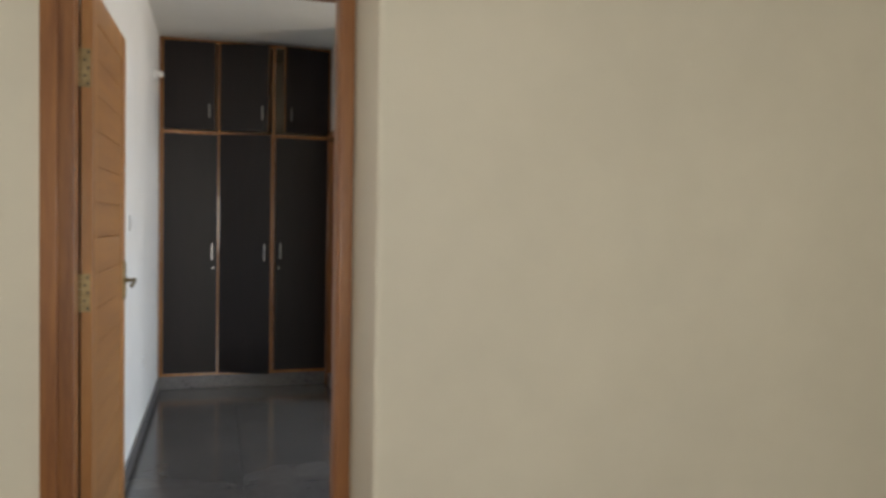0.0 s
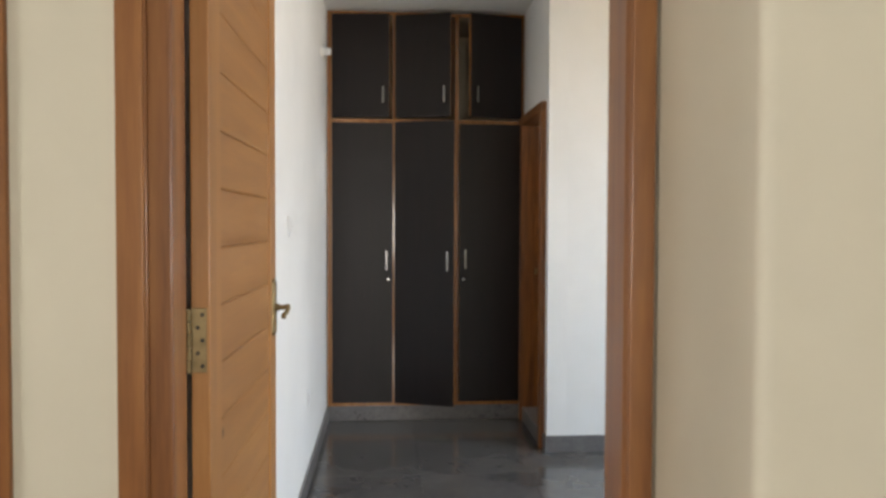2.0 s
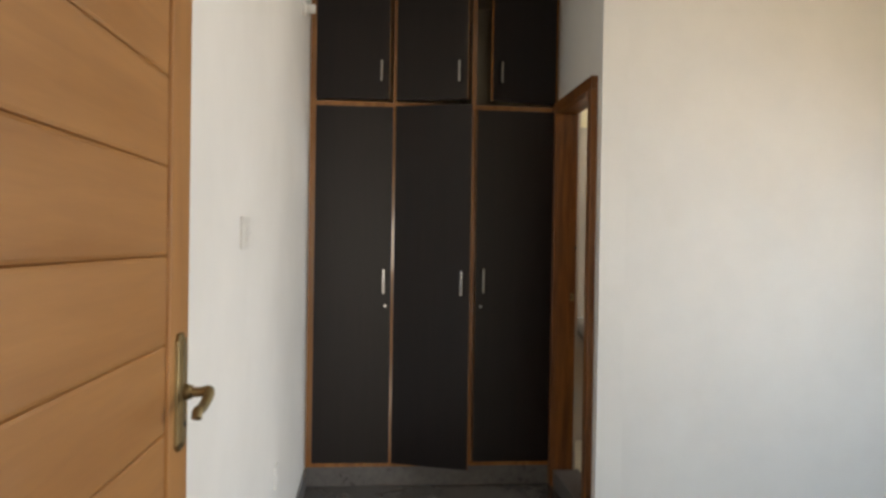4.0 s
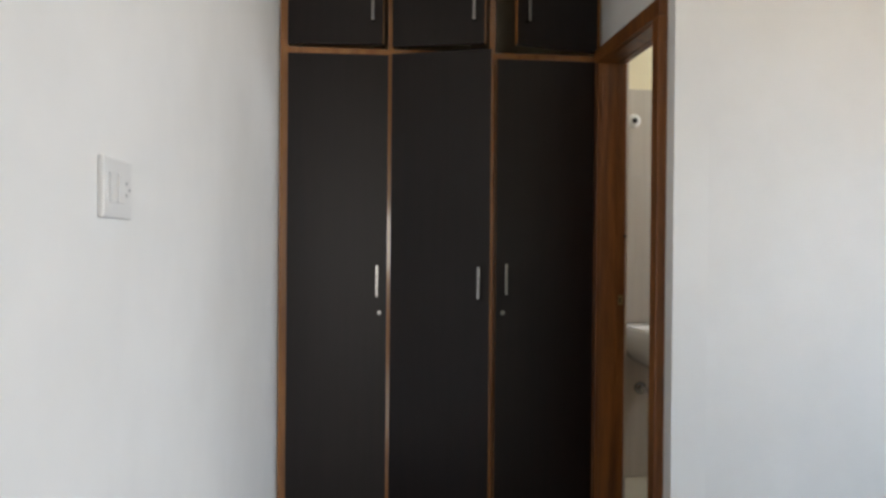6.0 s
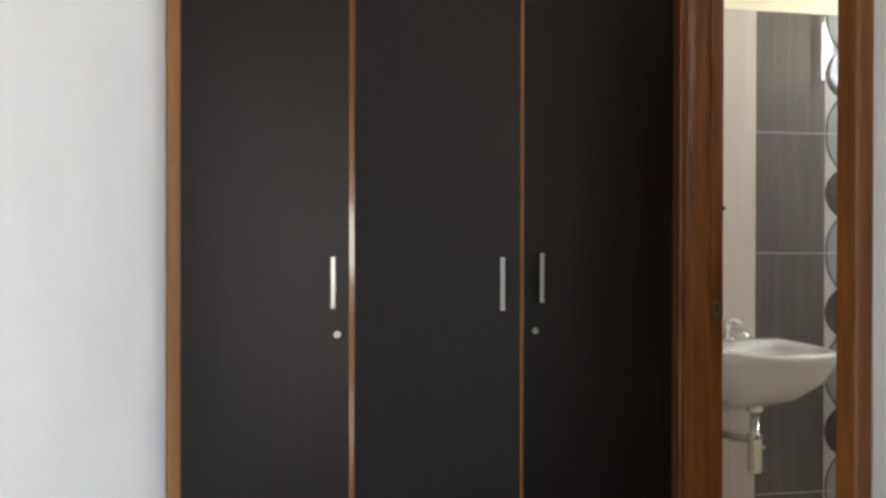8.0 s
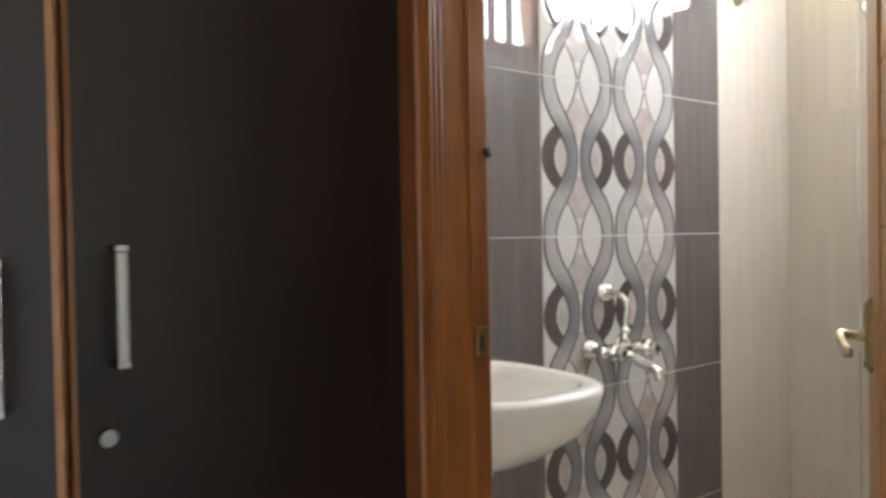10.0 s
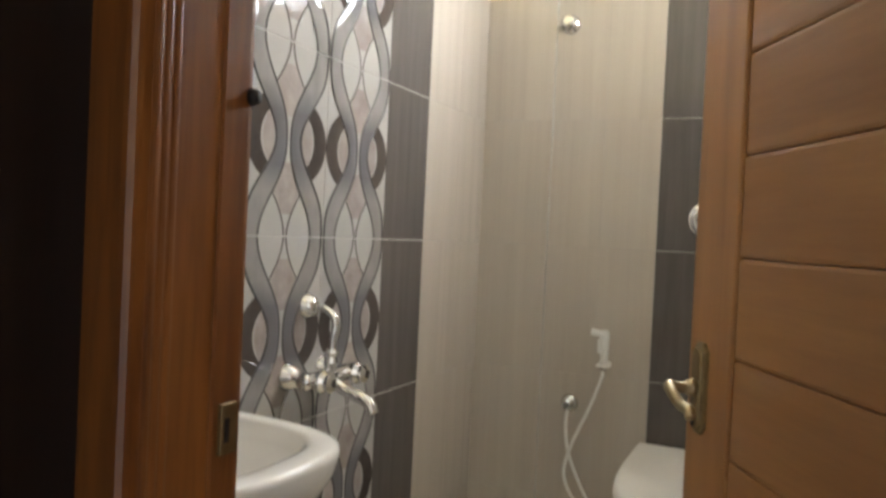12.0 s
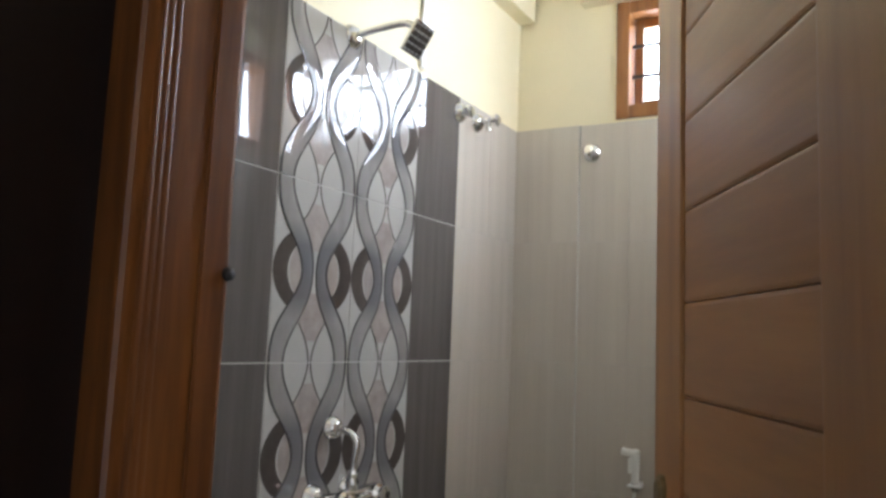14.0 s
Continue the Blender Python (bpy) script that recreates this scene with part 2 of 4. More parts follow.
def tube(points, r, segments=12):
    """A round pipe that follows a smooth line through the points."""
    pts = [Vector(p) for p in points]
    fine = []
    for i in range(len(pts) - 1):
        p0, p1, p2, p3 = pts[max(i - 1, 0)], pts[i], pts[i + 1], pts[min(i + 2, len(pts) - 1)]
        for k in range(8):
            t = k / 8
            fine.append(0.5 * (2 * p1 + (p2 - p0) * t + (2 * p0 - 5 * p1 + 4 * p2 - p3) * t * t + (3 * p1 - p0 - 3 * p2 + p3) * t ** 3))
    fine.append(pts[-1])
    bm = bmesh.new()
    rings, side = [], None
    for i, p in enumerate(fine):
        d = (fine[min(i + 1, len(fine) - 1)] - fine[max(i - 1, 0)]).normalized()
        if side is None:
            side = d.orthogonal().normalized()
        side = (side - d * side.dot(d)).normalized()
        up = d.cross(side)
        rings.append([bm.verts.new(p + r * (math.cos(a) * side + math.sin(a) * up)) for a in (2 * math.pi * k / segments for k in range(segments))])
    for lo, hi in zip(rings, rings[1:]):
        for k in range(segments):
            bm.faces.new((lo[k], lo[(k + 1) % segments], hi[(k + 1) % segments], hi[k]))
    bm.faces.new(rings[0][::-1])
    bm.faces.new(rings[-1])
    return bm


def loft(rings):
    """Skins closed outlines of equal length and caps both ends."""
    bm = bmesh.new()
    vs = [[bm.verts.new(p) for p in ring] for ring in rings]
    n = len(vs[0])
    for lo, hi in zip(vs, vs[1:]):
        for k in range(n):
            bm.faces.new((lo[k], lo[(k + 1) % n], hi[(k + 1) % n], hi[k]))
    bm.faces.new(vs[0][::-1])
    bm.faces.new(vs[-1])
    return bm


def wall(name, x0, x1, y0, y1, z0, z1, material, label):
    return structure(mesh_object(name, box(x0, x1, y0, y1, z0, z1), material), label)


# ---- plan ----
H = 2.86                     # ceiling
ENTRY_Y = -4.0               # hall face of the wall with the bedroom doors
ENTRY_T = 0.16
BATH_X = 1.385               # bedroom face of the bathroom's door wall
BATH_IN = 1.505              # its bathroom face
BATH_S = -0.82               # bedroom face of the bathroom's outer wall
BN, BE, BS = 0.60, 3.65, -0.72   # bathroom's tiled faces
BF = 0.085                    # bathroom floor
ROOM_E = 3.9
SHAFT_W, SHAFT_S = 3.13, -1.04   # light shaft outside the bathroom ventilator
HALL_E = 3.0
HALL_N = -4.40                # hall face of the thicker wall beside the bedroom door
HALL_S = -8.8

# ---- large structure ----
wall("wall_west", -0.2, 0.0, ENTRY_Y + ENTRY_T, 0.61, 0, H, WHITE_PAINT, "smooth white painted plaster wall of the bedroom")
wall("wall_back", -4.4, 3.8, 0.61, 0.76, 0, H, WHITE_PAINT, "plain white wall behind the wardrobes")
wall("wall_entry_1", -4.4, -1.17, ENTRY_Y, ENTRY_Y + ENTRY_T, 0, H, CREAM_PAINT, "cream painted hall wall beside the doorways")
wall("wall_entry_2", -0.246, -0.064, ENTRY_Y, ENTRY_Y + ENTRY_T, 0, H, CREAM_PAINT, "narrow cream painted pier between two doorways")
wall("wall_entry_3", 0.899, ROOM_E + 0.15, ENTRY_Y + 0.002, ENTRY_Y + ENTRY_T, 0, H, CREAM_PAINT, "cream painted hall wall beside the bedroom door")
wall("wall_entry_4", -0.064, 0.899, ENTRY_Y, ENTRY_Y + ENTRY_T, 2.215, H, CREAM_PAINT, "cream painted wall above the bedroom door")
wall("wall_entry_5", -1.17, -0.246, ENTRY_Y, ENTRY_Y + ENTRY_T, 2.215, H, CREAM_PAINT, "cream painted wall above the second doorway")
structure(mesh_object("wall_hall_north", box(0.903, HALL_E + 0.15, HALL_N, ENTRY_Y + 0.001, 0, H, 0.022, 5), CREAM_PAINT, True), "cream painted hall wall with a rounded corner beside the bedroom door")
wall("wall_hall_east", HALL_E, HALL_E + 0.15, HALL_S, HALL_N, 0, H, CREAM_PAINT, "plain cream painted corridor wall")
for k, (y0, y1, z0, z1) in enumerate(((HALL_S, -6.4, 0, H), (-5.0, ENTRY_Y, 0, H), (-6.4, -5.0, 0, 0.85), (-6.4, -5.0, 2.15, H))):
    wall(f"wall_hall_west_{k + 1}", -3.35, -3.2, y0, y1, z0, z1, CREAM_PAINT, "plain cream painted corridor wall")
for k, (x0, x1, z0, z1) in enumerate(((-3.35, -0.15, 0, H), (1.65, HALL_E + 0.15, 0, H), (-0.15, 1.65, 0, 0.75), (-0.15, 1.65, 1.85, H))):
    wall(f"wall_hall_south_{k + 1}", x0, x1, HALL_S - 0.15, HALL_S, z0, z1, CREAM_PAINT, "plain cream painted corridor end wall")
for k, (y0, y1, z0, z1) in enumerate(((-3.84, -3.45, 0, H), (-2.05, SHAFT_S, 0, H), (-3.45, -2.05, 0, 0.9), (-3.45, -2.05, 2.1, H))):
    wall(f"wall_bedroom_east_{k + 1}", ROOM_E, ROOM_E + 0.15, y0, y1, z0, z1, WHITE_PAINT, "white painted bedroom wall round the window")
for k, (y0, y1, z0, z1) in enumerate(((-3.84, -3.2, 0, H), (-1.2, 0.61, 0, H), (-3.2, -1.2, 0, 0.8), (-3.2, -1.2, 2.3, H))):
    wall(f"wall_second_west_{k + 1}", -4.4, -4.25, y0, y1, z0, z1, WHITE_PAINT, "white painted wall of the second bedroom")
wall("wall_shaft_south", SHAFT_W - 0.06, ROOM_E, SHAFT_S - 0.06, SHAFT_S, 0, H, WHITE_PAINT, "white painted wall of the light shaft")
wall("wall_shaft_west", SHAFT_W - 0.06, SHAFT_W, SHAFT_S, BATH_S, 0, H, WHITE_PAINT, "white painted wall of the light shaft")
SX0, SX1, WZ0, WZ1 = 3.15, 3.61, 2.115, 2.57
for k, (x0, x1, z0, z1) in enumerate(((BATH_IN, SX0, 0, H), (SX1, BE + 0.01, 0, H), (SX0, SX1, 0, WZ0), (SX0, SX1, WZ1, H))):
    wall(f"wall_bathroom_south_{k + 1}", x0, x1, BATH_S, BS - 0.01, z0, z1, WHITE_PAINT, "white painted wall between bedroom and bathroom")
    if z1 > 2.1:
        wall(f"wall_bathroom_south_upper_{k + 1}", x0, x1, BS - 0.01, BS, max(z0, 2.1), z1, YELLOW_PAINT, "pale yellow painted wall above the tiles")
wall("wall_bathroom_west_1", BATH_X, BATH_IN, BATH_S, -0.755, 0, H, WHITE_PAINT, "white painted corner beside the bathroom door")
wall("wall_bathroom_west_2", BATH_X, BATH_IN, -0.755, 0.0, 2.135, H, WHITE_PAINT, "white painted wall above the bathroom door")
wall("wall_bathroom_west_3", 1.40, BATH_IN - 0.01, 0.0, 0.61, 0, H, WHITE_PAINT, "plain wall between wardrobe and bathroom")
WY0, WY1 = -0.66, 0.198
for k, (y0, y1, z0, z1) in enumerate(((BATH_S, WY0, 0, H), (WY1, 0.61, 0, H), (WY0, WY1, 0, WZ0), (WY0, WY1, WZ1, H))):
    wall(f"wall_bathroom_east_{k + 1}", BE + 0.01, BE + 0.15, y0, y1, z0, z1, YELLOW_PAINT, "pale yellow painted bathroom wall above beige tiles")
wall("wall_bathroom_north_upper", BATH_IN, BE + 0.01, 0.602, 0.61, 2.1, H, YELLOW_PAINT, "pale yellow painted wall above the tiles")
wall("wall_bathroom_west_upper", BATH_IN - 0.01, BATH_IN, 0.0, 0.60, 2.1, H, YELLOW_PAINT, "pale yellow painted wall above the tiles")
wall("lintel_beam_north", BATH_IN + 0.01, BE, 0.535, 0.602, 2.55, H, YELLOW_PAINT, "pale yellow painted concrete lintel beam")
wall("lintel_beam_east", 3.60, BE + 0.01, BS, 0.33, 2.575, H, YELLOW_PAINT, "pale yellow painted concrete lintel over the window")
structure(mesh_object("ceiling", box(-4.4, 4.05, HALL_S - 0.15, 0.76, H, H + 0.15), CEILING_PAINT), "plain off-white painted ceiling")
structure(mesh_object("ground", box(-60, 60, -60, 60, -0.5, -0.3), EARTH), "dry sunlit earth outside the house")

SLABS = (("floor", 0.0, 3.9, ENTRY_Y, 0.61, GRANITE, 0.6, "polished dark grey granite tiled bedroom floor"),
         ("floor_hall", -3.2, HALL_E, HALL_S, ENTRY_Y, GRANITE, 0.6, "polished dark grey tiled hall floor"),
         ("floor_second", -4.25, -0.2, ENTRY_Y, 0.61, PALE_TILE_AND_SHEEN, 0.6, "polished tiled floor of the second bedroom, its bright reflection painted pale"))
FLOORS = {}
for name, x0, x1, y0, y1, mat, size, label in SLABS:
    FLOORS[name] = structure(mesh_object(name, box(x0, x1, y0, y1, -0.12, -0.012), GROUT if mat is PALE_TILE_AND_SHEEN else SKIRTING), label)
FLOORS["bath"] = structure(mesh_object("floor_bathroom", box(BATH_IN, BE + 0.01, BS - 0.01, 0.61, -0.011, BF - 0.01), GROUT), "cream tiled bathroom floor sloping to a drain")

# skirtings
for name, x0, x1, y0, y1 in (("baseboard_west", 0.0, 0.012, -3.84, -0.012), ("baseboard_south", BATH_X, ROOM_E, BATH_S - 0.012, BATH_S),
                             ("baseboard_corner", BATH_X - 0.012, BATH_X, BATH_S - 0.012, -0.755),
                             ("baseboard_hall", 0.93, HALL_E, HALL_N - 0.012, HALL_N)):
    structure(mesh_object(name, box(x0, x1, y0, y1, 0.0, 0.10, 0.002), SKIRTING), "grey granite skirting along the wall foot")


# ---- doors ----
def door_frame(name, width, depth, member, height, material, label, left=None, stop=0.012, edge=0.004, left_stop=None, reeds=()):
    """A frame with moulded members in its own axes: opening along x, depth along y from 0."""
    root = structure(new(name), label)
    left = left or member
    for side, x in (("jamb", 0.0), ("jamb", width - member)):
        wide = left if x == 0 else member
        bm = box(x, x + wide, 0, depth, 0, height - member, edge, 3)
        inner = x + wide if x == 0 else x
        s = 1 if x == 0 else -1
        # stop against which the leaf closes, and reeds along the reveal
        bm = box(inner, inner + s * (left_stop if left_stop and x == 0 else stop), 0.018, depth - 0.042, 0, height - member, 0.004, 2, bm)
        for d in reeds:
            bm = box(inner - s * 0.004, inner + s * 0.0032, d, d + 0.0075, 0, height - member, 0.0028, 2, bm)
        part(side, bm, material, root)
    bm = box(0, width, 0, depth, height - member, height, 0.004, 2)
    bm = box(left, width - member, 0.018, depth - 0.042, height - member - stop, height - member, 0.004, 2, bm)
    part("head", bm, material, root)
    return root


entry_frame = door_frame("door_frame_1", 0.963, 0.155, 0.046, 2.215, FRAME_WOOD, "varnished teak door frame of the bedroom", left=0.048, stop=0.006, left_stop=0.044, reeds=(0.010,))
entry_frame.matrix_world = pose(-0.064, -4.012, 0)
second_frame = door_frame("door_frame_2", 0.924, 0.155, 0.055, 2.215, FRAME_WOOD, "varnished teak door frame of the second bedroom")
second_frame.matrix_world = pose(-1.17, -4.012, 0)
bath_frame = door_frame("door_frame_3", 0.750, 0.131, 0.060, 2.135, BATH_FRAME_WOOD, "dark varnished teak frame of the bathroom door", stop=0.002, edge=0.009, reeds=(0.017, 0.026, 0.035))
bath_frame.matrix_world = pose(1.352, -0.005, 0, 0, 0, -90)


def lever_handle(parent, x, z, y, out, reach, size=0.085, metal=None, far=1.0, long=1.0, lever_metal=None):
    """Long back plate with a curved lever; out is the side (+1 or -1) along y, reach the side the lever points along x."""
    def plate_ring(half, tall, depth):
        cut = half * 0.55
        return [(x + sx * w, y + out * depth, z + sz * h) for sx, sz, w, h in ((1, -1, half, tall - cut), (1, 1, half, tall - cut), (1, 1, half - cut, tall), (-1, 1, half - cut, tall),
                                                                             (-1, 1, half, tall - cut), (-1, -1, half, tall - cut), (-1, -1, half - cut, tall), (1, -1, half - cut, tall))]

    bm = loft([plate_ring(0.019, size, 0.0), plate_ring(0.019, size, 0.004), plate_ring(0.0165, size - 0.003, 0.0065), plate_ring(0.0135, size - 0.006, 0.0065), plate_ring(0.012, size - 0.008, 0.0095), plate_ring(0.009, size - 0.012, 0.010)])
    metal = metal or BRASS
    plate = part("handle_plate", bm, metal, parent, "long antique brass back plate")
    p = y + out * 0.01
    part("collar", cylinder((x, p - out * 0.001, z), (x, p + out * 0.010, z), 0.0125, 0.0095), lever_metal or metal, plate, smooth=True)
    part("lever", tube([(x, p, z), (x, p + far * out * 0.035, z), (x + reach * long * 0.006, p + far * out * 0.056, z + 0.003), (x + reach * long * 0.030, p + far * out * 0.060, z - 0.003),
                        (x + reach * long * 0.065, p + far * out * 0.054, z - 0.014), (x + reach * long * 0.095, p + far * out * 0.050, z - 0.016), (x + reach * long * 0.108, p + far * out * 0.050, z - 0.024)], 0.0070), lever_metal or metal, plate, "curved brass lever", True)
    part("keyhole", cylinder((x, p - out * 0.003, z - 0.045), (x, p + out * 0.0008, z - 0.045), 0.005), BLACK, plate)


def panel_leaf(name, width, height, thick, first, step, stile, material, planks, label, bottom, hinge_stile=None):
    """A leaf of stiles, rails and a field of horizontal planks with V-grooves; hinge edge at x=0, faces at y=0 and y=thick."""
    root = tagged(new(name), label, "door")
    hs = hinge_stile or stile
    for x, w in ((0, hs), (width - stile, stile)):
        part("stile", box(x, x + w, 0, thick, bottom, height, 0.003, 2), material, root)
    top = 0.10
    part("top_rail", box(hs, width - stile, 0.0015, thick - 0.0015, height - top, height, 0.003, 2), material, root)
    low = [first + step * k for k in range(-20, 20)]
    marks = [bottom + 0.10] + [z for z in low if bottom + 0.16 < z < height - top - 0.05] + [height - top]
    part("bottom_rail", box(hs, width - stile, 0.0015, thick - 0.0015, bottom, bottom + 0.10, 0.003, 2), material, root)
    for z0, z1 in zip(marks, marks[1:]):
        part("plank", box(hs, width - stile, 0.004, thick - 0.004, z0, z1, 0.0055, 2), planks, root)
    return root


# bedroom door, swung into the room against the wall
leaf = panel_leaf("door_1", 0.80, 2.15, 0.036, 1.328, 0.1205, 0.10, LEAF_WOOD, PLANK_WOOD, "light teak planked bedroom door standing wide open", 0.006)
leaf.matrix_world = pose(0.066, -3.875, 0, 0, 0, 89.0)
lever_handle(leaf, 0.745, 1.135, 0.0, -1, -1, 0.083, OLD_BRASS, 0.6, 0.55)
lever_handle(leaf, 0.745, 1.135, 0.036, 1, -1, 0.083, OLD_BRASS, 0.6, 0.55)


def hinge(parent, z):
    """Butt hinge let into the leaf's edge, which faces the hall while the door stands open."""
    plate = part("hinge", box(-0.0025, 0.001, 0.006, 0.034, z - 0.063, z + 0.063, 0.001), OLD_BRASS, parent, "tarnished brass butt hinge with screws")
    for k in range(5):
        a = z - 0.063 + 0.0252 * k
        part("knuckle", cylinder((-0.006, 0.040, a), (-0.006, 0.040, a + 0.0238), 0.0065, segments=14), OLD_BRASS, plate)
    for k in range(5):
        y = 0.014 + 0.009 * (k % 2)
        a = z - 0.050 + 0.025 * k
        part("screw", cylinder((-0.0036, y, a), (-0.001, y, a), 0.0040, 0.0045, 12), BLACK, plate)


for z in (0.28, 1.15, 1.88):
    hinge(leaf, z)

# bathroom door, swung inwards
bath_leaf = panel_leaf("door_2", 0.633, 2.05, 0.034, 1.2105, 0.1205, 0.118, LEAF_WOOD, PLANK_WOOD, "light teak planked bathroom door standing half open", 0.10, 0.137)
bath_leaf.matrix_world = pose(1.493, -0.700, 0, 0, 0, 29.0)
lever_handle(bath_leaf, 0.590, 1.042, 0.034, 1, -1, 0.058, OLD_BRASS, 0.6, 0.62, BRASS)
lever_handle(bath_leaf, 0.590, 1.042, 0.0, -1, -1, 0.058)

# strike plate and drilled hole in the bathroom jamb
strike = tagged(mesh_object("strike_plate", box(1.452, 1.472, -0.0688, -0.0640, 1.034, 1.076, 0.0006), OLD_BRASS), "small tarnished strike plate let into the bathroom door jamb", "strike plate")
part("latch_hole", box(1.456, 1.461, -0.0698, -0.0680, 1.044, 1.064), BLACK, strike)

bolt = tagged(mesh_object("bolt_socket", cylinder((1.478, -0.064, 1.33), (1.478, -0.071, 1.33), 0.0075, 0.006), BLACK, True), "small dark bolt socket on the bathroom door jamb", "bolt socket")

sill = structure(mesh_object("door_sill", box(BATH_X - 0.015, BATH_IN + 0.01, -0.70, -0.065, 0.0, BF + 0.012, 0.004, 2), SKIRTING), "grey granite sill of the bathroom doorway")

# ---- wardrobe ----
def bar_handle(parent, x, z, y, length=0.13):
    """A flat steel bow handle on a door face that looks towards -y."""
    bm = box(x - 0.0062, x + 0.0062, y - 0.032, y - 0.027, z - length / 2, z + length / 2, 0.002, 2)
    for s in (-1, 1):
        bm = box(x - 0.0070, x + 0.0070, y - 0.033, y, z + s * (length / 2 - 0.003) - 0.0045, z + s * (length / 2 - 0.003) + 0.0045, 0.002, 2, bm)
    return part("handle", bm, DULL_CHROME, parent, "brushed steel bow handle")


BOARD = grain(base_material("white_inner_board", (0.66, 0.68, 0.62), 0.5), (0.62, 0.64, 0.58), (0.70, 0.72, 0.66), 2.5, detail=6)


def make_door(parent, width, z0, z1, hinge_x, left, opened, handle_z, lock_z=None, length=0.13):
    x0, x1 = (0, width) if left else (-width, 0)
    d = part("door", box(x0 + 0.003, x1 - 0.003, -0.020, -0.002, z0 + 0.003, z1 - 0.003, 0.0012), LAMINATE, parent, "dark brown laminate door, slightly ajar" if opened else "dark brown laminate door")
    free = x1 if left else x0
    s = 1 if left else -1
    part("lipping", box(free - s * 0.003, free - s * 0.0005, -0.0205, -0.0015, z0 + 0.003, z1 - 0.003), LIP_WOOD, d, "thin teak edge lipping")
    bar_handle(d, free - s * 0.045, handle_z, -0.020, length)
    if lock_z:
        part("lock", cylinder((free - s * 0.034, -0.0195, lock_z), (free - s * 0.034, -0.026, lock_z), 0.0115, 0.0095, 18), DULL_CHROME, d, "round chrome cam lock")
    d.matrix_parent_inverse = Matrix.Identity(4)
    d.matrix_basis = pose(hinge_x, -0.003, 0, 0, 0, (-opened if left else opened))
    return d


wardrobe = thing("wardrobe", (0, 0, 0), "built-in dark brown laminate wardrobe with teak edges and ajar doors", "wardrobe")
WX = (0.0, 0.47, 0.905, 1.385)
for x0, x1 in ((0.004, 0.042), (0.455, 0.483), (0.891, 0.919), (1.352, 1.380)):
    part("upright", box(x0, x1, 0.0, 0.595, 0.105, 2.855), CARCASS, wardrobe)
    part("lipping", box(x0, x1, -0.004, 0.0005, 0.105, 2.855, 0.0015), LIP_WOOD, wardrobe, "glossy teak lipping on the upright")
for z0, z1 in ((0.105, 0.135), (2.085, 2.115), (2.83, 2.855)):
    for x0, x1 in ((0.042, 0.455), (0.483, 0.891), (0.919, 1.352)):
        part("shelf", box(x0, x1, 0.0, 0.59, z0, z1), CARCASS, wardrobe)
        part("lipping", box(x0, x1, -0.004, 0.0005, z0, z1, 0.0015), LIP_WOOD, wardrobe, "glossy teak lipping on the shelf")
part("back_panel", box(0.004, 1.380, 0.595, 0.605, 0.105, 2.855), CARCASS, wardrobe)
part("plinth", box(0.004, 1.380, -0.002, 0.60, 0.0, 0.105, 0.002), SKIRTING, wardrobe, "grey granite plinth")
make_door(wardrobe, 0.425, 0.130, 2.088, 0.036, True, 1.0, 1.131, 0.997)
make_door(wardrobe, 0.435, 0.125, 2.095, 0.476, True, 20.0, 1.131)
make_door(wardrobe, 0.440, 0.130, 2.088, 1.360, False, 0.4, 1.140, 0.997)
make_door(wardrobe, 0.405, 2.118, 2.832, 0.036, True, 5.5, 2.27, None, 0.11)
make_door(wardrobe, 0.400, 2.118, 2.832, 0.476, True, 16.0, 2.27, None, 0.11)
make_door(wardrobe, 0.395, 2.118, 2.832, 1.360, False, 16.0, 2.27, None, 0.11)

# second bedroom's wardrobe, seen through the other doorway
other = thing("wardrobe", (-3.33, 0, 0), "half-open dark brown wardrobe with bare pale shelves", "wardrobe")
for x0, x1 in ((0.0, 0.03), (0.83, 0.86), (1.08, 1.11), (1.49, 1.52)):
    top = 2.80 if x0 < 0.1 or x0 > 1.4 else 2.085
    part("upright", box(x0, x1, 0.0, 0.595, 0.105, top), BOARD, other)
    part("lipping", box(x0, x1, -0.004, 0.0005, 0.105, top, 0.0015), LIP_WOOD, other, "teak lipping on the upright")
for z0, z1 in ((0.105, 0.135), (2.085, 2.115), (2.775, 2.80)):
    for x0, x1 in (((0.03, 0.83), (0.86, 1.08), (1.11, 1.49)) if z0 < 1 else ((0.03, 1.49),)):
        part("shelf", box(x0, x1, 0.0, 0.59, z0, z1), CARCASS, other)
        part("lipping", box(x0, x1, -0.004, 0.0005, z0, z1, 0.0015), LIP_WOOD, other)
for z in (0.42, 0.73, 1.05):
    part("shelf", box(0.86, 1.08, 0.03, 0.59, z, z + 0.018), BOARD, other)
    part("lipping", box(0.86, 1.08, 0.027, 0.031, z, z + 0.018), LIP_WOOD, other)
part("back_panel", box(0.0, 1.52, 0.595, 0.605, 0.105, 2.80), BOARD, other)
part("plinth", box(0.0, 1.52, -0.002, 0.60, 0.0, 0.105, 0.002), PALE_TILE_AND_SHEEN, other, "pale tiled plinth")
make_door(other, 0.395, 0.130, 2.088, 1.505, False, 0.5, 1.131, 0.997)
make_door(other, 0.395, 2.118, 2.78, 1.505, False, 72.0, 2.27, None, 0.11)
make_door(other, 0.42, 0.130, 2.088, 0.43, True, 3.0, 1.131)
make_door(other, 0.42, 0.130, 2.088, 0.01, True, 1.0, 1.131)

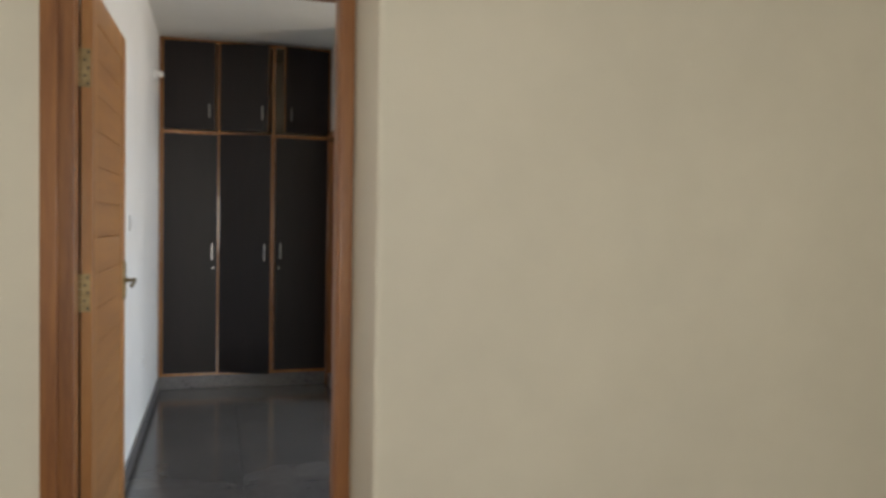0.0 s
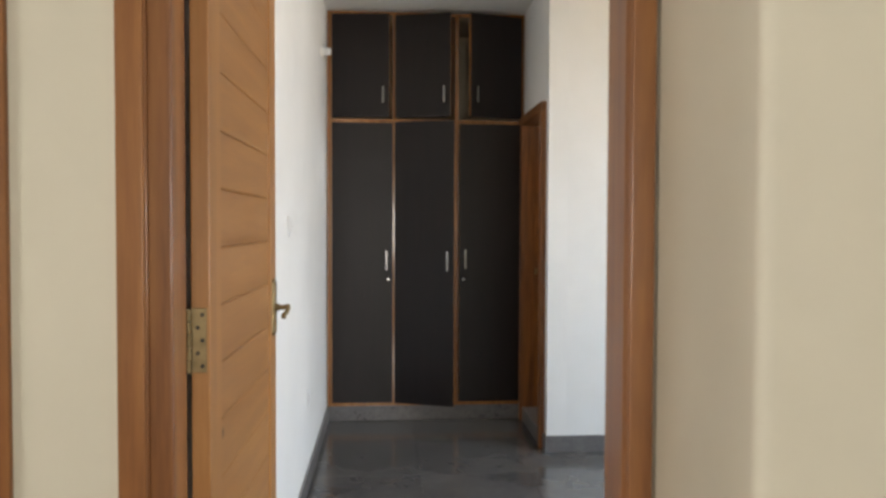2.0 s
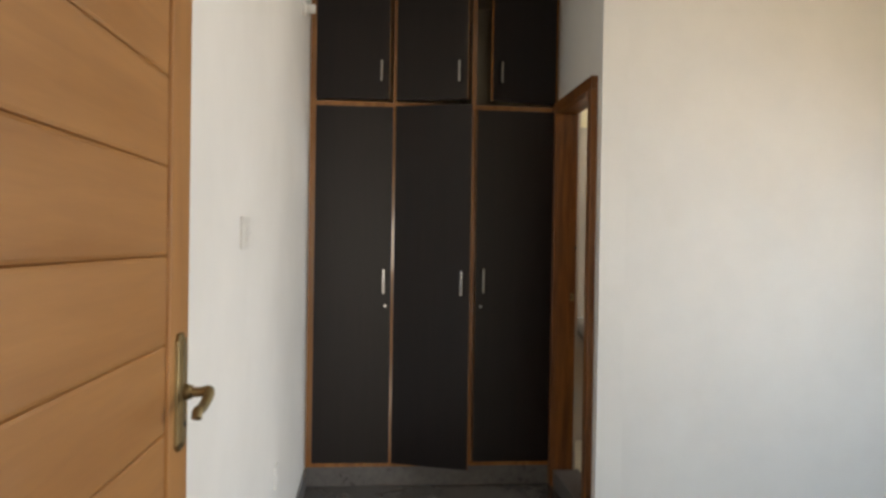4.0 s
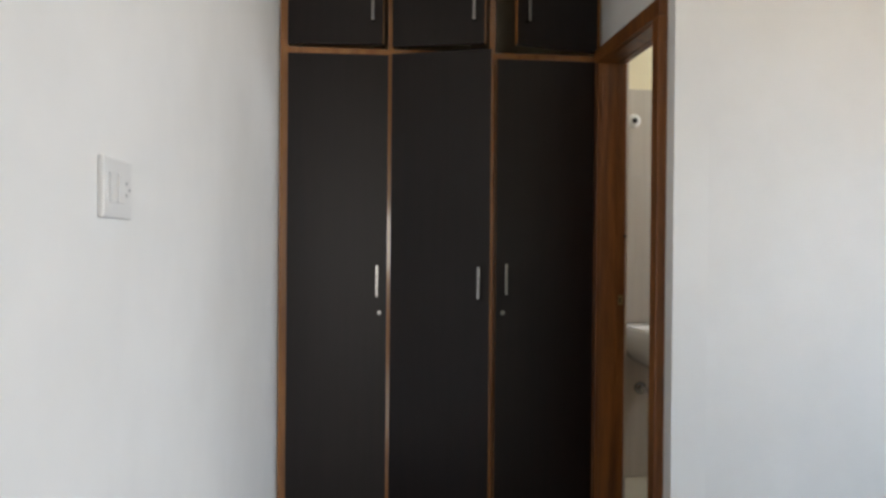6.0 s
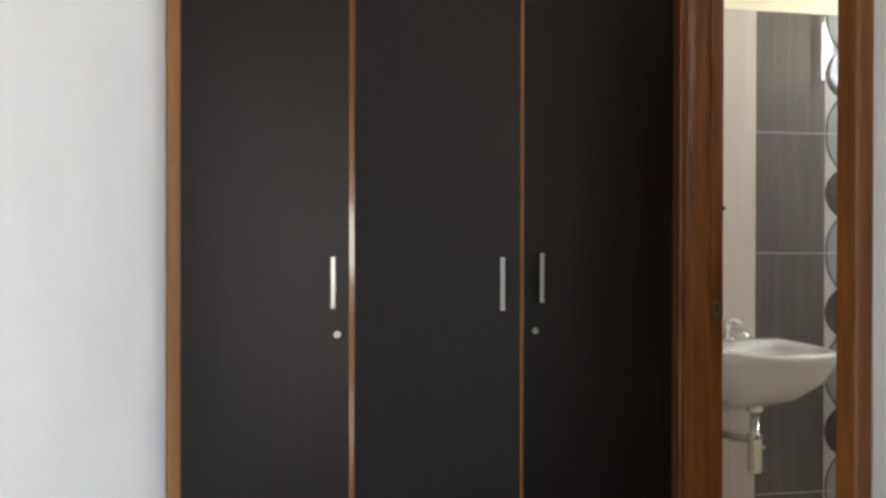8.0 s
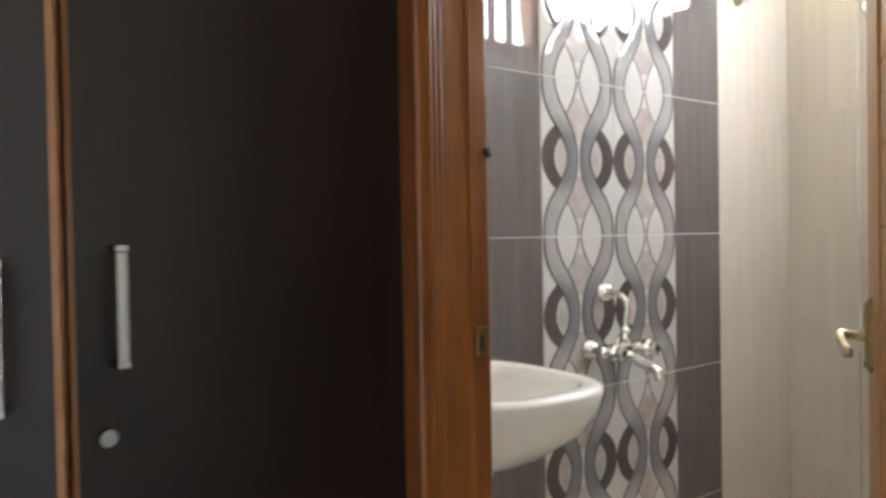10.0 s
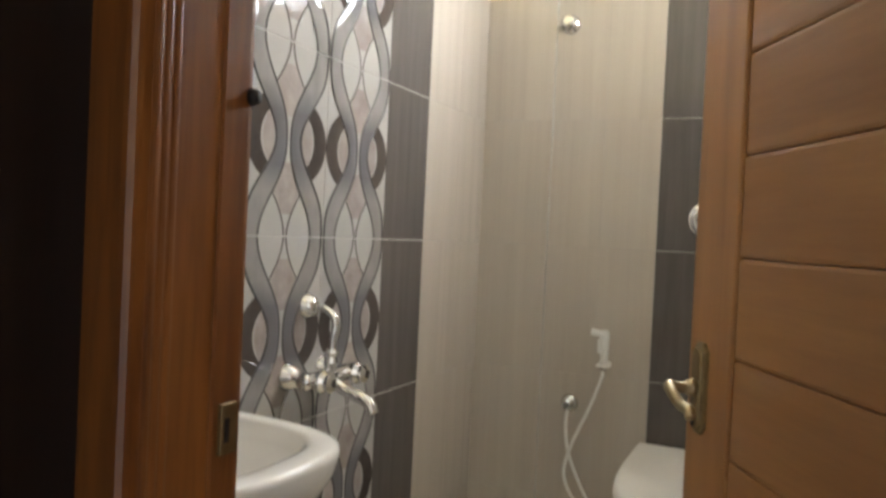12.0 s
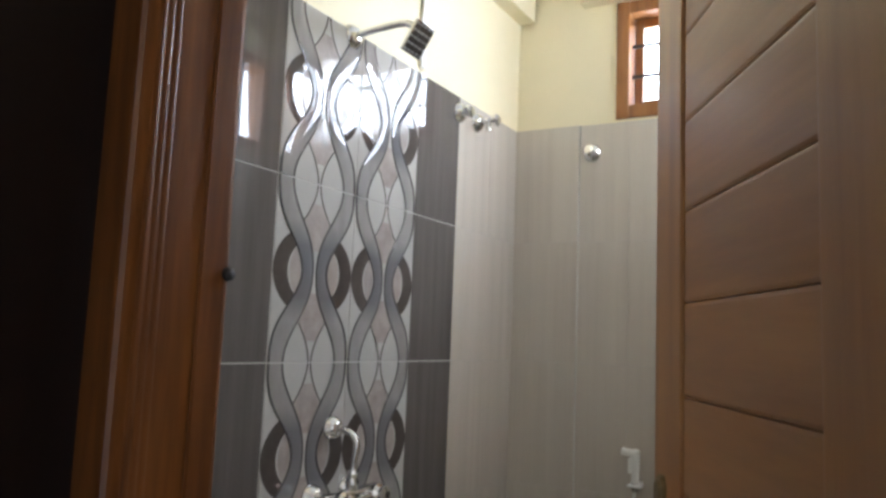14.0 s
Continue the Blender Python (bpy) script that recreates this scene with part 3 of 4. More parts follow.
# ---- bedroom small things ----
switch = thing("switch_plate", (0.0, -2.10, 1.368), "white plastic switch plate on the white bedroom wall", "light switch")
part("plate", box(0.0, 0.009, -0.066, 0.066, -0.044, 0.044, 0.003, 2), PLASTIC, switch)
for y in (-0.032, 0.002):
    part("rocker", box(0.009, 0.013, y - 0.014, y + 0.014, -0.022, 0.022, 0.002, 2), PLASTIC, switch, "white rocker switch")
for y, z in ((0.036, 0.010), (0.036, -0.008), (0.050, 0.001)):
    part("socket_hole", cylinder((0.0085, y, z), (0.0096, y, z), 0.003, segments=10), GREY_PLASTIC, switch)
low_socket = thing("socket_plate", (0.0, -1.31, 0.46), "small white socket plate low on the wall", "socket")
part("plate", box(0.0, 0.009, -0.042, 0.042, -0.042, 0.042, 0.003, 2), PLASTIC, low_socket)
part("rocker", box(0.009, 0.013, -0.030, -0.008, -0.018, 0.018, 0.002, 2), PLASTIC, low_socket)
holder = thing("bulb_holder", (0.0, -0.476, 2.468), "white plastic bulb holder fixed high on the wall", "lamp holder")
turn = Matrix.Rotation(radians(90), 4, "Y")
part("rose", lathe([(0.034, 0), (0.034, 0.012), (0.026, 0.022)], turn), PLASTIC, holder, smooth=True)
part("socket", lathe([(0.020, 0.02), (0.023, 0.05), (0.020, 0.062)], turn), PLASTIC, holder, smooth=True)


# ---- windows ----
def window(name, at, turn_z, width, height, bars_v, bars_h, sash, label, slat=0.0):
    """Teak window in its own axes: width along x, outside towards +y; bars inside the opening."""
    root = structure(new(name), label)
    root.matrix_world = pose(*at, 0, 0, turn_z)
    f = 0.05
    for k, (x0, x1, z0, z1) in enumerate(((0, f, 0, height), (width - f, width, 0, height), (f, width - f, 0, f), (f, width - f, height - f, height))):
        part("window_frame", box(x0, x1, -0.012, 0.10, z0, z1, 0.004, 2), FRAME_WOOD, root)
    n = sash
    w = (width - 2 * f) / max(1, n)
    for k in range(n):
        a = f + k * w
        for x0, x1, z0, z1 in ((a + 0.002, a + 0.034, f, height - f), (a + w - 0.034, a + w - 0.002, f, height - f), (a + 0.034, a + w - 0.034, f, f + 0.034), (a + 0.034, a + w - 0.034, height - f - 0.034, height - f)):
            part("sash", box(x0, x1, 0.062, 0.092, z0, z1, 0.003), FRAME_WOOD, root)
        pane = part("pane", box(a + 0.034, a + w - 0.034, 0.075, 0.079, f + 0.034, height - f - 0.034), GLASS, root)
        pane.visible_shadow = False
    for k in range(bars_v):
        x = f + (k + 1) * (width - 2 * f) / (bars_v + 1)
        if slat:
            part("slat", box(x - slat / 2, x + slat / 2, 0.028, 0.040, f, height - f, 0.002), BATH_FRAME_WOOD, root)
        else:
            part("grille_bar", cylinder((x, 0.035, f), (x, 0.035, height - f), 0.0045, segments=10), IRON, root)
    for k in range(bars_h):
        z = f + (k + 1) * (height - 2 * f) / (bars_h + 1)
        part("grille_bar", box(f, width - f, 0.028, 0.034, z - 0.006, z + 0.006), IRON, root)
    return root


window("window_1", (BE + 0.012, WY1, WZ0), -90, WY1 - WY0, WZ1 - WZ0, 6, 2, 1, "small teak bathroom window with iron bars")
window("window_6", (SX1, BS, WZ0), 180, SX1 - SX0, WZ1 - WZ0, 2, 0, 0, "small teak ventilator with upright slats", 0.050)
window("window_2", (ROOM_E, -2.05, 0.9), -90, 1.4, 1.2, 9, 2, 3, "teak bedroom window with iron bars")
window("window_3", (1.65, HALL_S, 0.75), 180, 1.8, 1.1, 3, 1, 3, "teak hall window with iron bars")
# unseen window, added only as an opening for the hall's side fill
window("fill_window_5", (-3.2, -6.4, 0.85), 90, 1.4, 1.3, 7, 2, 2, "unseen teak side window added to the hall for fill light")
window("window_4", (-4.25, -3.2, 0.8), 90, 2.0, 1.5, 11, 2, 3, "teak window of the second bedroom")

# ---- bathroom things ----
def outline(cx, y_back, half, front, n=28, power=3.2):
    """Half-superellipse outline: straight back at y_back, rounded front towards -y."""
    pts = [(cx + half, y_back), (cx - half, y_back)]
    for k in range(n + 1):
        a = math.pi - math.pi * k / n
        c, s = math.cos(a), math.sin(a)
        pts.append((cx + half * math.copysign(abs(c) ** (2 / power), c), y_back - 0.12 - (front - 0.12) * abs(s) ** (2 / power)))
    return pts


basin = thing("wash_basin", (1.855, 0.594, 0.0), "white ceramic wall-hung wash basin with a single tap", "wash basin")
RIM = 0.888


def ring(half, front, z, inset=0.0, power=3.2):
    return [(x, y, z) for x, y in outline(0.0, -0.002 - inset, half, front - inset, power=power)]


outer = [ring(0.08, 0.22, 0.675, 0.0), ring(0.14, 0.33, 0.72), ring(0.19, 0.43, 0.79), ring(0.212, 0.462, 0.845), ring(0.217, 0.470, RIM - 0.012), ring(0.214, 0.467, RIM - 0.002),
         ring(0.206, 0.459, RIM), ring(0.180, 0.428, RIM, 0.055), ring(0.172, 0.410, RIM - 0.006, 0.085), ring(0.165, 0.402, RIM - 0.030, 0.095), ring(0.145, 0.37, RIM - 0.085, 0.11), ring(0.085, 0.27, RIM - 0.125, 0.14)]
part("bowl", loft(outer), CERAMIC, basin, smooth=True)
part("overflow", cylinder((0.0, -0.092, RIM - 0.050), (0.0, -0.110, RIM - 0.053), 0.011), BLACK, basin)
part("tap_body", lathe([(0.024, 0), (0.024, 0.005), (0.018, 0.010), (0.016, 0.045), (0.019, 0.052), (0.019, 0.064), (0.011, 0.069)], Matrix.Translation((0.0, -0.045, RIM))), CHROME, basin, "chrome pillar tap", True)
part("tap_spout", tube([(0, -0.05, RIM + 0.030), (0.012, -0.08, RIM + 0.034), (0.022, -0.11, RIM + 0.028), (0.026, -0.12, RIM + 0.016)], 0.011), CHROME, basin, "chrome spout", True)
part("tap_lever", tube([(0.0, -0.045, RIM + 0.066), (0.022, -0.048, RIM + 0.069), (0.045, -0.052, RIM + 0.060)], 0.007), CHROME, basin, "chrome lever", True)
part("waste", lathe([(0.030, 0.655), (0.030, 0.668), (0.034, 0.676), (0.034, 0.69)], Matrix.Translation((0.02, -0.18, 0.0))), CHROME, basin, "chrome waste outlet", True)
part("trap", lathe([(0.016, 0.44), (0.024, 0.445), (0.026, 0.455), (0.026, 0.555), (0.029, 0.560), (0.029, 0.575), (0.017, 0.582), (0.016, 0.66)], Matrix.Translation((0.02, -0.18, 0.0))), CHROME, basin, "chrome bottle trap", True)
part("trap_arm", tube([(0.02, -0.16, 0.545), (-0.01, -0.12, 0.546), (-0.045, -0.05, 0.548), (-0.06, 0.0, 0.549)], 0.015), CHROME, basin, "chrome waste arm", True)
part("arm_flange", lathe([(0.033, 0), (0.031, 0.006), (0.018, 0.012)], Matrix.Translation((-0.06, -0.002, 0.549)) @ Matrix.Rotation(radians(90), 4, "X")), DULL_CHROME, basin, smooth=True)
valve = thing("angle_valve", (1.97, 0.594, 0.50), "small chrome angle valve under the basin", "valve")
part("flange", lathe([(0.026, 0), (0.024, 0.006), (0.012, 0.012)], Matrix.Rotation(radians(90), 4, "X")), CHROME, valve, smooth=True)
part("body", tube([(0, 0, 0), (0, -0.05, 0), (0, -0.055, 0.03)], 0.010), CHROME, valve, smooth=True)
part("knob", lathe([(0.016, 0), (0.018, 0.012), (0.012, 0.02)], Matrix.Translation((0, -0.055, 0)) @ Matrix.Rotation(radians(90), 4, "X")), CHROME, valve, smooth=True)

# wall mixer with bent shower pipe stub
SOUTH = Matrix.Rotation(radians(90), 4, "X")
mixer = thing("wall_mixer", (2.533, 0.598, 0.868), "chrome wall mixer with two handles and a long spout", "mixer tap")
for x in (-0.075, 0.075):
    part("flange", lathe([(0.036, 0), (0.034, 0.010), (0.024, 0.030), (0.017, 0.038)], Matrix.Translation((x, 0, 0)) @ SOUTH), CHROME, mixer, smooth=True)
    part("inlet", cylinder((x, -0.03, 0), (x, -0.075, 0), 0.014), CHROME, mixer, smooth=True)
    knob = part("knob", lathe([(0.012, 0), (0.024, 0.010), (0.027, 0.024), (0.020, 0.034), (0.023, 0.046), (0.010, 0.052)], Matrix.Translation((x, -0.085, 0)) @ SOUTH, 12), CHROME, mixer, "fluted chrome knob")
part("body", tube([(-0.11, -0.075, 0), (-0.03, -0.078, 0.0), (0.03, -0.078, 0.0), (0.11, -0.075, 0)], 0.020), CHROME, mixer, smooth=True)
part("diverter", lathe([(0.016, 0), (0.018, 0.02), (0.014, 0.035), (0.018, 0.045), (0.012, 0.055)], Matrix.Translation((0.0, -0.078, 0.012)), 14), CHROME, mixer)
part("spout", tube([(0.0, -0.085, -0.012), (0.0, -0.12, -0.028), (0.0, -0.185, -0.05), (0.0, -0.20, -0.075)], 0.015), CHROME, mixer, smooth=True)
part("shower_pipe", tube([(-0.005, -0.02, 0.164), (0.0, -0.055, 0.160), (0.0, -0.085, 0.135), (0.0, -0.082, 0.08), (0.0, -0.078, 0.03)], 0.0095), CHROME, mixer, "bent chrome pipe", True)
part("pipe_flange", lathe([(0.034, 0), (0.032, 0.010), (0.022, 0.030), (0.014, 0.036)], Matrix.Translation((-0.005, 0, 0.164)) @ SOUTH), CHROME, mixer, smooth=True)

# overhead shower
shower = thing("shower_head", (2.535, 0.598, 2.085), "square chrome rain shower on a short wall arm", "shower")
part("flange", lathe([(0.036, 0), (0.033, 0.010), (0.018, 0.024)], SOUTH), CHROME, shower, smooth=True)
part("arm", tube([(0, 0, 0), (0, -0.06, 0.008), (0, -0.16, 0.012), (0, -0.195, 0.0), (0, -0.21, -0.018)], 0.010), CHROME, shower, smooth=True)
head_turn = pose(0.0, -0.212, -0.040, -58, 0, 0)
hb = box(-0.044, 0.044, -0.044, 0.044, -0.005, 0.005, 0.003, 2)
hb = join(lathe([(0.022, 0.004), (0.016, 0.022), (0.010, 0.03)]), hb)
hb.transform(head_turn)
part("head", hb, CHROME, shower, "square chrome shower plate")
for i in range(5):
    for j in range(5):
        nb = cylinder(((i - 2) * 0.018, (j - 2) * 0.018, -0.0055), ((i - 2) * 0.018, (j - 2) * 0.018, -0.009), 0.003, segments=8)
        nb.transform(head_turn)
        part("nozzle", nb, GREY_PLASTIC, shower)


def stop_cock(at, turn_z, spindle, label):
    c = thing("stop_cock", at, label, "valve", turn_z, "stop cocks")
    part("flange", lathe([(0.036, 0), (0.035, 0.006), (0.026, 0.020), (0.016, 0.026)], SOUTH), CHROME, c, smooth=True)
    part("stem", cylinder((0, -0.02, 0), (0, -0.02 - spindle, 0), 0.013), CHROME, c, smooth=True)
    part("knob", lathe([(0.013, 0), (0.021, 0.006), (0.022, 0.022), (0.014, 0.030)], Matrix.Translation((0, -0.015 - spindle, 0)) @ SOUTH, 12), CHROME, c, "fluted chrome knob")
    return c


stop_cock((3.155, 0.598, 2.045), 0, 0.012, "chrome stop cock high on the tiles")
long_cock = stop_cock((3.285, 0.598, 2.045), 0, 0.05, "chrome stop cock with a side outlet high on the tiles")
part("outlet", tube([(0, -0.05, 0), (0.0, -0.052, -0.02), (0.0, -0.052, -0.035)], 0.010), CHROME, long_cock, smooth=True)
stop_cock((BE - 0.002, 0.282, 1.990), -90, 0.02, "chrome stop cock on the beige tiles under the window")

# hand spray
hose_valve = thing("hand_spray", (BE - 0.002, 0.20, 0.0), "white hand spray on a hook with a white hose", "hand spray")
EAST = Matrix.Rotation(radians(-90), 4, "Y")
part("flange", lathe([(0.034, 0), (0.032, 0.006), (0.022, 0.018), (0.014, 0.024)], Matrix.Translation((0, 0.020, 0.642)) @ EAST), CHROME, hose_valve, "chrome wall valve", True)
part("valve_knob", lathe([(0.013, 0), (0.020, 0.006), (0.020, 0.020), (0.012, 0.028)], Matrix.Translation((-0.022, 0.020, 0.642)) @ EAST, 12), CHROME, hose_valve)
part("hose", tube([(-0.03, 0.020, 0.62), (-0.038, 0.021, 0.56), (-0.042, 0.004, 0.468), (-0.048, -0.055, 0.345), (-0.050, -0.112, 0.268), (-0.052, -0.085, 0.272), (-0.050, -0.018, 0.322), (-0.046, 0.017, 0.400),
                   (-0.044, -0.003, 0.499), (-0.044, -0.062, 0.643), (-0.046, -0.098, 0.745), (-0.046, -0.103, 0.785)], 0.0062), WHITE_PLASTIC, hose_valve, "white plastic hose", True)
hook = part("hook", box(-0.046, 0.0, -0.122, -0.084, 0.786, 0.806, 0.004, 2), WHITE_PLASTIC, hose_valve, "white wall hook")
part("clip", tube([(-0.046, -0.121, 0.796), (-0.066, -0.118, 0.796), (-0.066, -0.088, 0.796), (-0.046, -0.085, 0.796)], 0.005), WHITE_PLASTIC, hook, smooth=True)
part("ferrule", cylinder((-0.046, -0.103, 0.776), (-0.046, -0.103, 0.800), 0.0095), CHROME, hose_valve, smooth=True)
part("gun", loft([[(-0.046 + dx * r, -0.104 + dy * r, z) for dx, dy in ((math.cos(math.pi * k / 8), math.sin(math.pi * k / 8)) for k in range(16))] for z, r in ((0.800, 0.010), (0.806, 0.0135), (0.860, 0.0155), (0.895, 0.0165), (0.912, 0.0155), (0.918, 0.010))]), WHITE_PLASTIC, hose_valve, "white spray gun", True)
part("nozzle", tube([(-0.048, -0.106, 0.902), (-0.056, -0.090, 0.906), (-0.068, -0.062, 0.912)], 0.0125), WHITE_PLASTIC, hose_valve, smooth=True)
part("trigger", box(-0.070, -0.062, -0.098, -0.084, 0.838, 0.890, 0.002), WHITE_PLASTIC, hose_valve)

# toilet
toilet = thing("toilet", (BE, -0.24, BF), "white ceramic toilet with closed lid and wall flush plate", "toilet", -90)


def toilet_ring(half, front, z, back=0.0):
    return [(x, y, z) for x, y in outline(0.0, -0.01 - back, half, front, power=3.0)]


part("pan", loft([toilet_ring(0.14, 0.48, 0.0), toilet_ring(0.145, 0.50, 0.05), toilet_ring(0.155, 0.54, 0.18), toilet_ring(0.185, 0.61, 0.33), toilet_ring(0.196, 0.638, 0.40), toilet_ring(0.194, 0.634, 0.412)]), CERAMIC, toilet, smooth=True)
part("seat", loft([toilet_ring(0.200, 0.668, 0.414, 0.03), toilet_ring(0.207, 0.680, 0.420, 0.03), toilet_ring(0.207, 0.680, 0.430, 0.03), toilet_ring(0.203, 0.674, 0.434, 0.03)]), WHITE_PLASTIC, toilet, "white plastic seat", True)
part("lid", loft([toilet_ring(0.203, 0.676, 0.436, 0.03), toilet_ring(0.209, 0.686, 0.442, 0.03), toilet_ring(0.207, 0.684, 0.456, 0.03), toilet_ring(0.199, 0.674, 0.463, 0.034), toilet_ring(0.190, 0.664, 0.465, 0.040)]), WHITE_PLASTIC, toilet, "closed white lid")
flush = thing("flush_plate", (BE - 0.002, -0.212, 1.310), "round chrome flush valve plate on dark tile", "flush plate")
part("disc", lathe([(0.062, 0), (0.060, 0.008), (0.048, 0.014), (0.040, 0.015)], EAST, 36), CHROME, flush, smooth=True)
part("button", lathe([(0.030, 0.012), (0.029, 0.024), (0.024, 0.028)], EAST, 28), DULL_CHROME, flush, "round push button", True)
part("cover", lathe([(0.040, 0.012), (0.038, 0.017), (0.031, 0.017)], EAST, 28), PLASTIC, flush, smooth=True)

drain = thing("floor_drain", (3.53, 0.41, BF), "round stained steel floor drain", "drain")
part("plate", lathe([(0.058, -0.004), (0.058, 0.002), (0.050, 0.004), (0.044, 0.002)]), STRIP, drain, "tarnished brass-coloured drain plate")
for k in range(5):
    part("slot", box(-0.03, 0.03, -0.024 + 0.011 * k, -0.020 + 0.011 * k, 0.0022, 0.0032), BLACK, drain)

# round white hook or vent plug on the tiles beside the basin and light pipe on the upper wall
plug = thing("pipe_cap", (1.747, 0.593, 1.936), "small white capped pipe outlet in the tiles", "pipe cap")
part("ring", lathe([(0.036, 0), (0.034, 0.008), (0.020, 0.014)], SOUTH), PLASTIC, plug, smooth=True)
part("hole", lathe([(0.014, 0.013), (0.014, 0.016)], SOUTH), BLACK, plug)
conduit = thing("lamp_conduit", (2.90, 0.60, 2.12), "white conduit and lamp holder on the upper bathroom wall", "conduit")
part("pipe", box(-0.012, 0.012, -0.010, 0.0, 0.0, 0.42, 0.003, 2), PLASTIC, conduit)
part("holder", box(-0.035, 0.035, -0.045, -0.006, 0.30, 0.38, 0.006, 2), PLASTIC, conduit)

# ---- wall tiles ----
ROWS_Z = (BF, 0.30, 0.75, 1.20, 1.65, 2.10)
GAP = 0.0013


def backing(name, x0, x1, y0, y1, label):
    return structure(mesh_object(name, box(x0, x1, y0, y1, BF - 0.01, 2.098), GROUT), label)


TILE_SHAPES = {}


def tile(parent, kind, w, h, m):
    """A wall tile with eased edges, its face towards -y, lower left corner at the origin of m; alike tiles share a mesh."""
    key = (kind.name, round(w, 3), round(h, 3))
    if key not in TILE_SHAPES:
        bm = bmesh.new()
        g, e = (0.0005, 0.0004) if kind is BEIGE_TILE else (GAP, 0.0006)
        ring0 = [bm.verts.new(p) for p in ((g, 0.0, g), (w - g, 0.0, g), (w - g, 0.0, h - g), (g, 0.0, h - g))]
        ring1 = [bm.verts.new(p) for p in ((g, -0.0068, g), (w - g, -0.0068, g), (w - g, -0.0068, h - g), (g, -0.0068, h - g))]
        ring2 = [bm.verts.new(p) for p in ((g + e, -0.008, g + e), (w - g - e, -0.008, g + e), (w - g - e, -0.008, h - g - e), (g + e, -0.008, h - g - e))]
        for a, b in ((ring0, ring1), (ring1, ring2)):
            for k in range(4):
                bm.faces.new((a[k], a[(k + 1) % 4], b[(k + 1) % 4], b[k]))
        bm.faces.new(ring2)
        bm.normal_update()
        bmesh.ops.recalc_face_normals(bm, faces=bm.faces)
        me = bpy.data.meshes.new("tile")
        bm.to_mesh(me)
        bm.free()
        me.materials.append(kind)
        TILE_SHAPES[key] = me
    ob = new("tile", TILE_SHAPES[key])
    ob.parent = parent
    ob.matrix_basis = m
    return ob


P = 0.45


def strip(inner, outer_line, z0, z1, cx, y, n=26, m=4):
    """A thin raised band with a rounded back between two lines x(z)."""
    bm = bmesh.new()
    rows = []
    for k in range(n + 1):
        z = z0 + (z1 - z0) * k / n
        i, o = inner(z), outer_line(z)
        rows.append([bm.verts.new((cx + i + (o - i) * q / m, -0.0076 + (y + 0.0076) * math.sin(math.pi * (0.12 + 0.76 * q / m)), z)) for q in range(m + 1)])
    for lo, hi in zip(rows, rows[1:]):
        for q in range(m):
            bm.faces.new((lo[q], lo[q + 1], hi[q + 1], hi[q]))
    for f in bm.faces:
        f.smooth = True
    return bm


def swing(z, plump):
    """0 in the middle of a tile, 1 at its joints; plump over 1 rounds the wide part, under 1 pinches it."""
    c = 0.5 + 0.5 * math.cos(2 * math.pi * z / P)
    return 1 - (1 - c) ** plump if plump > 1 else c ** (1 / plump)


ORNAMENT = []


def ornament(cx):
    """Shared meshes of the figure on one patterned tile: ribbons with dark edges, crescents behind them, fine arcs, stone inlays."""
    made = []

    def keep(name, bm, mat):
        me = bpy.data.meshes.new(name)
        bmesh.ops.recalc_face_normals(bm, faces=bm.faces)
        bm.to_mesh(me)
        bm.free()
        me.materials.append(mat)
        made.append((name, me))

    z0, z1, mid = 0.002, P - 0.002, P / 2
    inner = lambda z: 0.0035 + 0.0935 * swing(z, 0.80)
    outer = lambda z: 0.051 + 0.1015 * swing(z, 1.6)
    arc = lambda d: 0.0025 + 0.042 * (d / 0.092) ** 1.8
    rim_out = lambda d: 0.155 * math.sqrt(max(0.0, 1 - (d / 0.116) ** 2))
    rim_in = lambda d: 0.102 * math.sqrt(max(0.0, 1 - (d / 0.084) ** 2))
    for s in (-1, 1):
        keep("ribbon", strip(lambda z: s * (inner(z) + 0.004), lambda z: s * (outer(z) - 0.007), z0, z1, cx, -0.0106), RIBBON)
        keep("ribbon_edge", strip(lambda z: s * (outer(z) - 0.008), lambda z: s * outer(z), z0, z1, cx, -0.0110, m=3), RIBBON_EDGE)
        keep("ribbon_edge", strip(lambda z: s * inner(z), lambda z: s * (inner(z) + 0.0070), z0, z1, cx, -0.0106, m=3), RIBBON_EDGE)
        keep("crescent", strip(lambda z: s * max(0.045, rim_in(abs(z - mid))), lambda z: s * max(0.055, rim_out(abs(z - mid))), mid - 0.104, mid + 0.104, cx, -0.0089), CRESCENT)
        keep("stone_inlay", strip(lambda z: s * 0.047, lambda z: s * max(0.050, rim_in(abs(z - mid))), mid - 0.068, mid + 0.068, cx, -0.0083), PINKISH)
        for c, a, b in ((0.0, 0.002, 0.101), (P, P - 0.101, P - 0.002)):
            keep("fine_arc", strip(lambda z: s * arc(abs(z - c)), lambda z: s * (arc(abs(z - c)) + 0.0055), a, b, cx, -0.0094, m=3), CRESCENT)
    for c, a, b in ((0.0, 0.052, 0.172), (P, P - 0.172, P - 0.052)):
        fill = lambda z: min(arc(abs(z - c)), inner(z) + 0.002) if abs(z - c) < 0.100 else inner(z) + 0.002
        keep("stone_inlay", strip(lambda z: -fill(z), fill, a, b, cx, -0.0086), PINKISH)
    return made


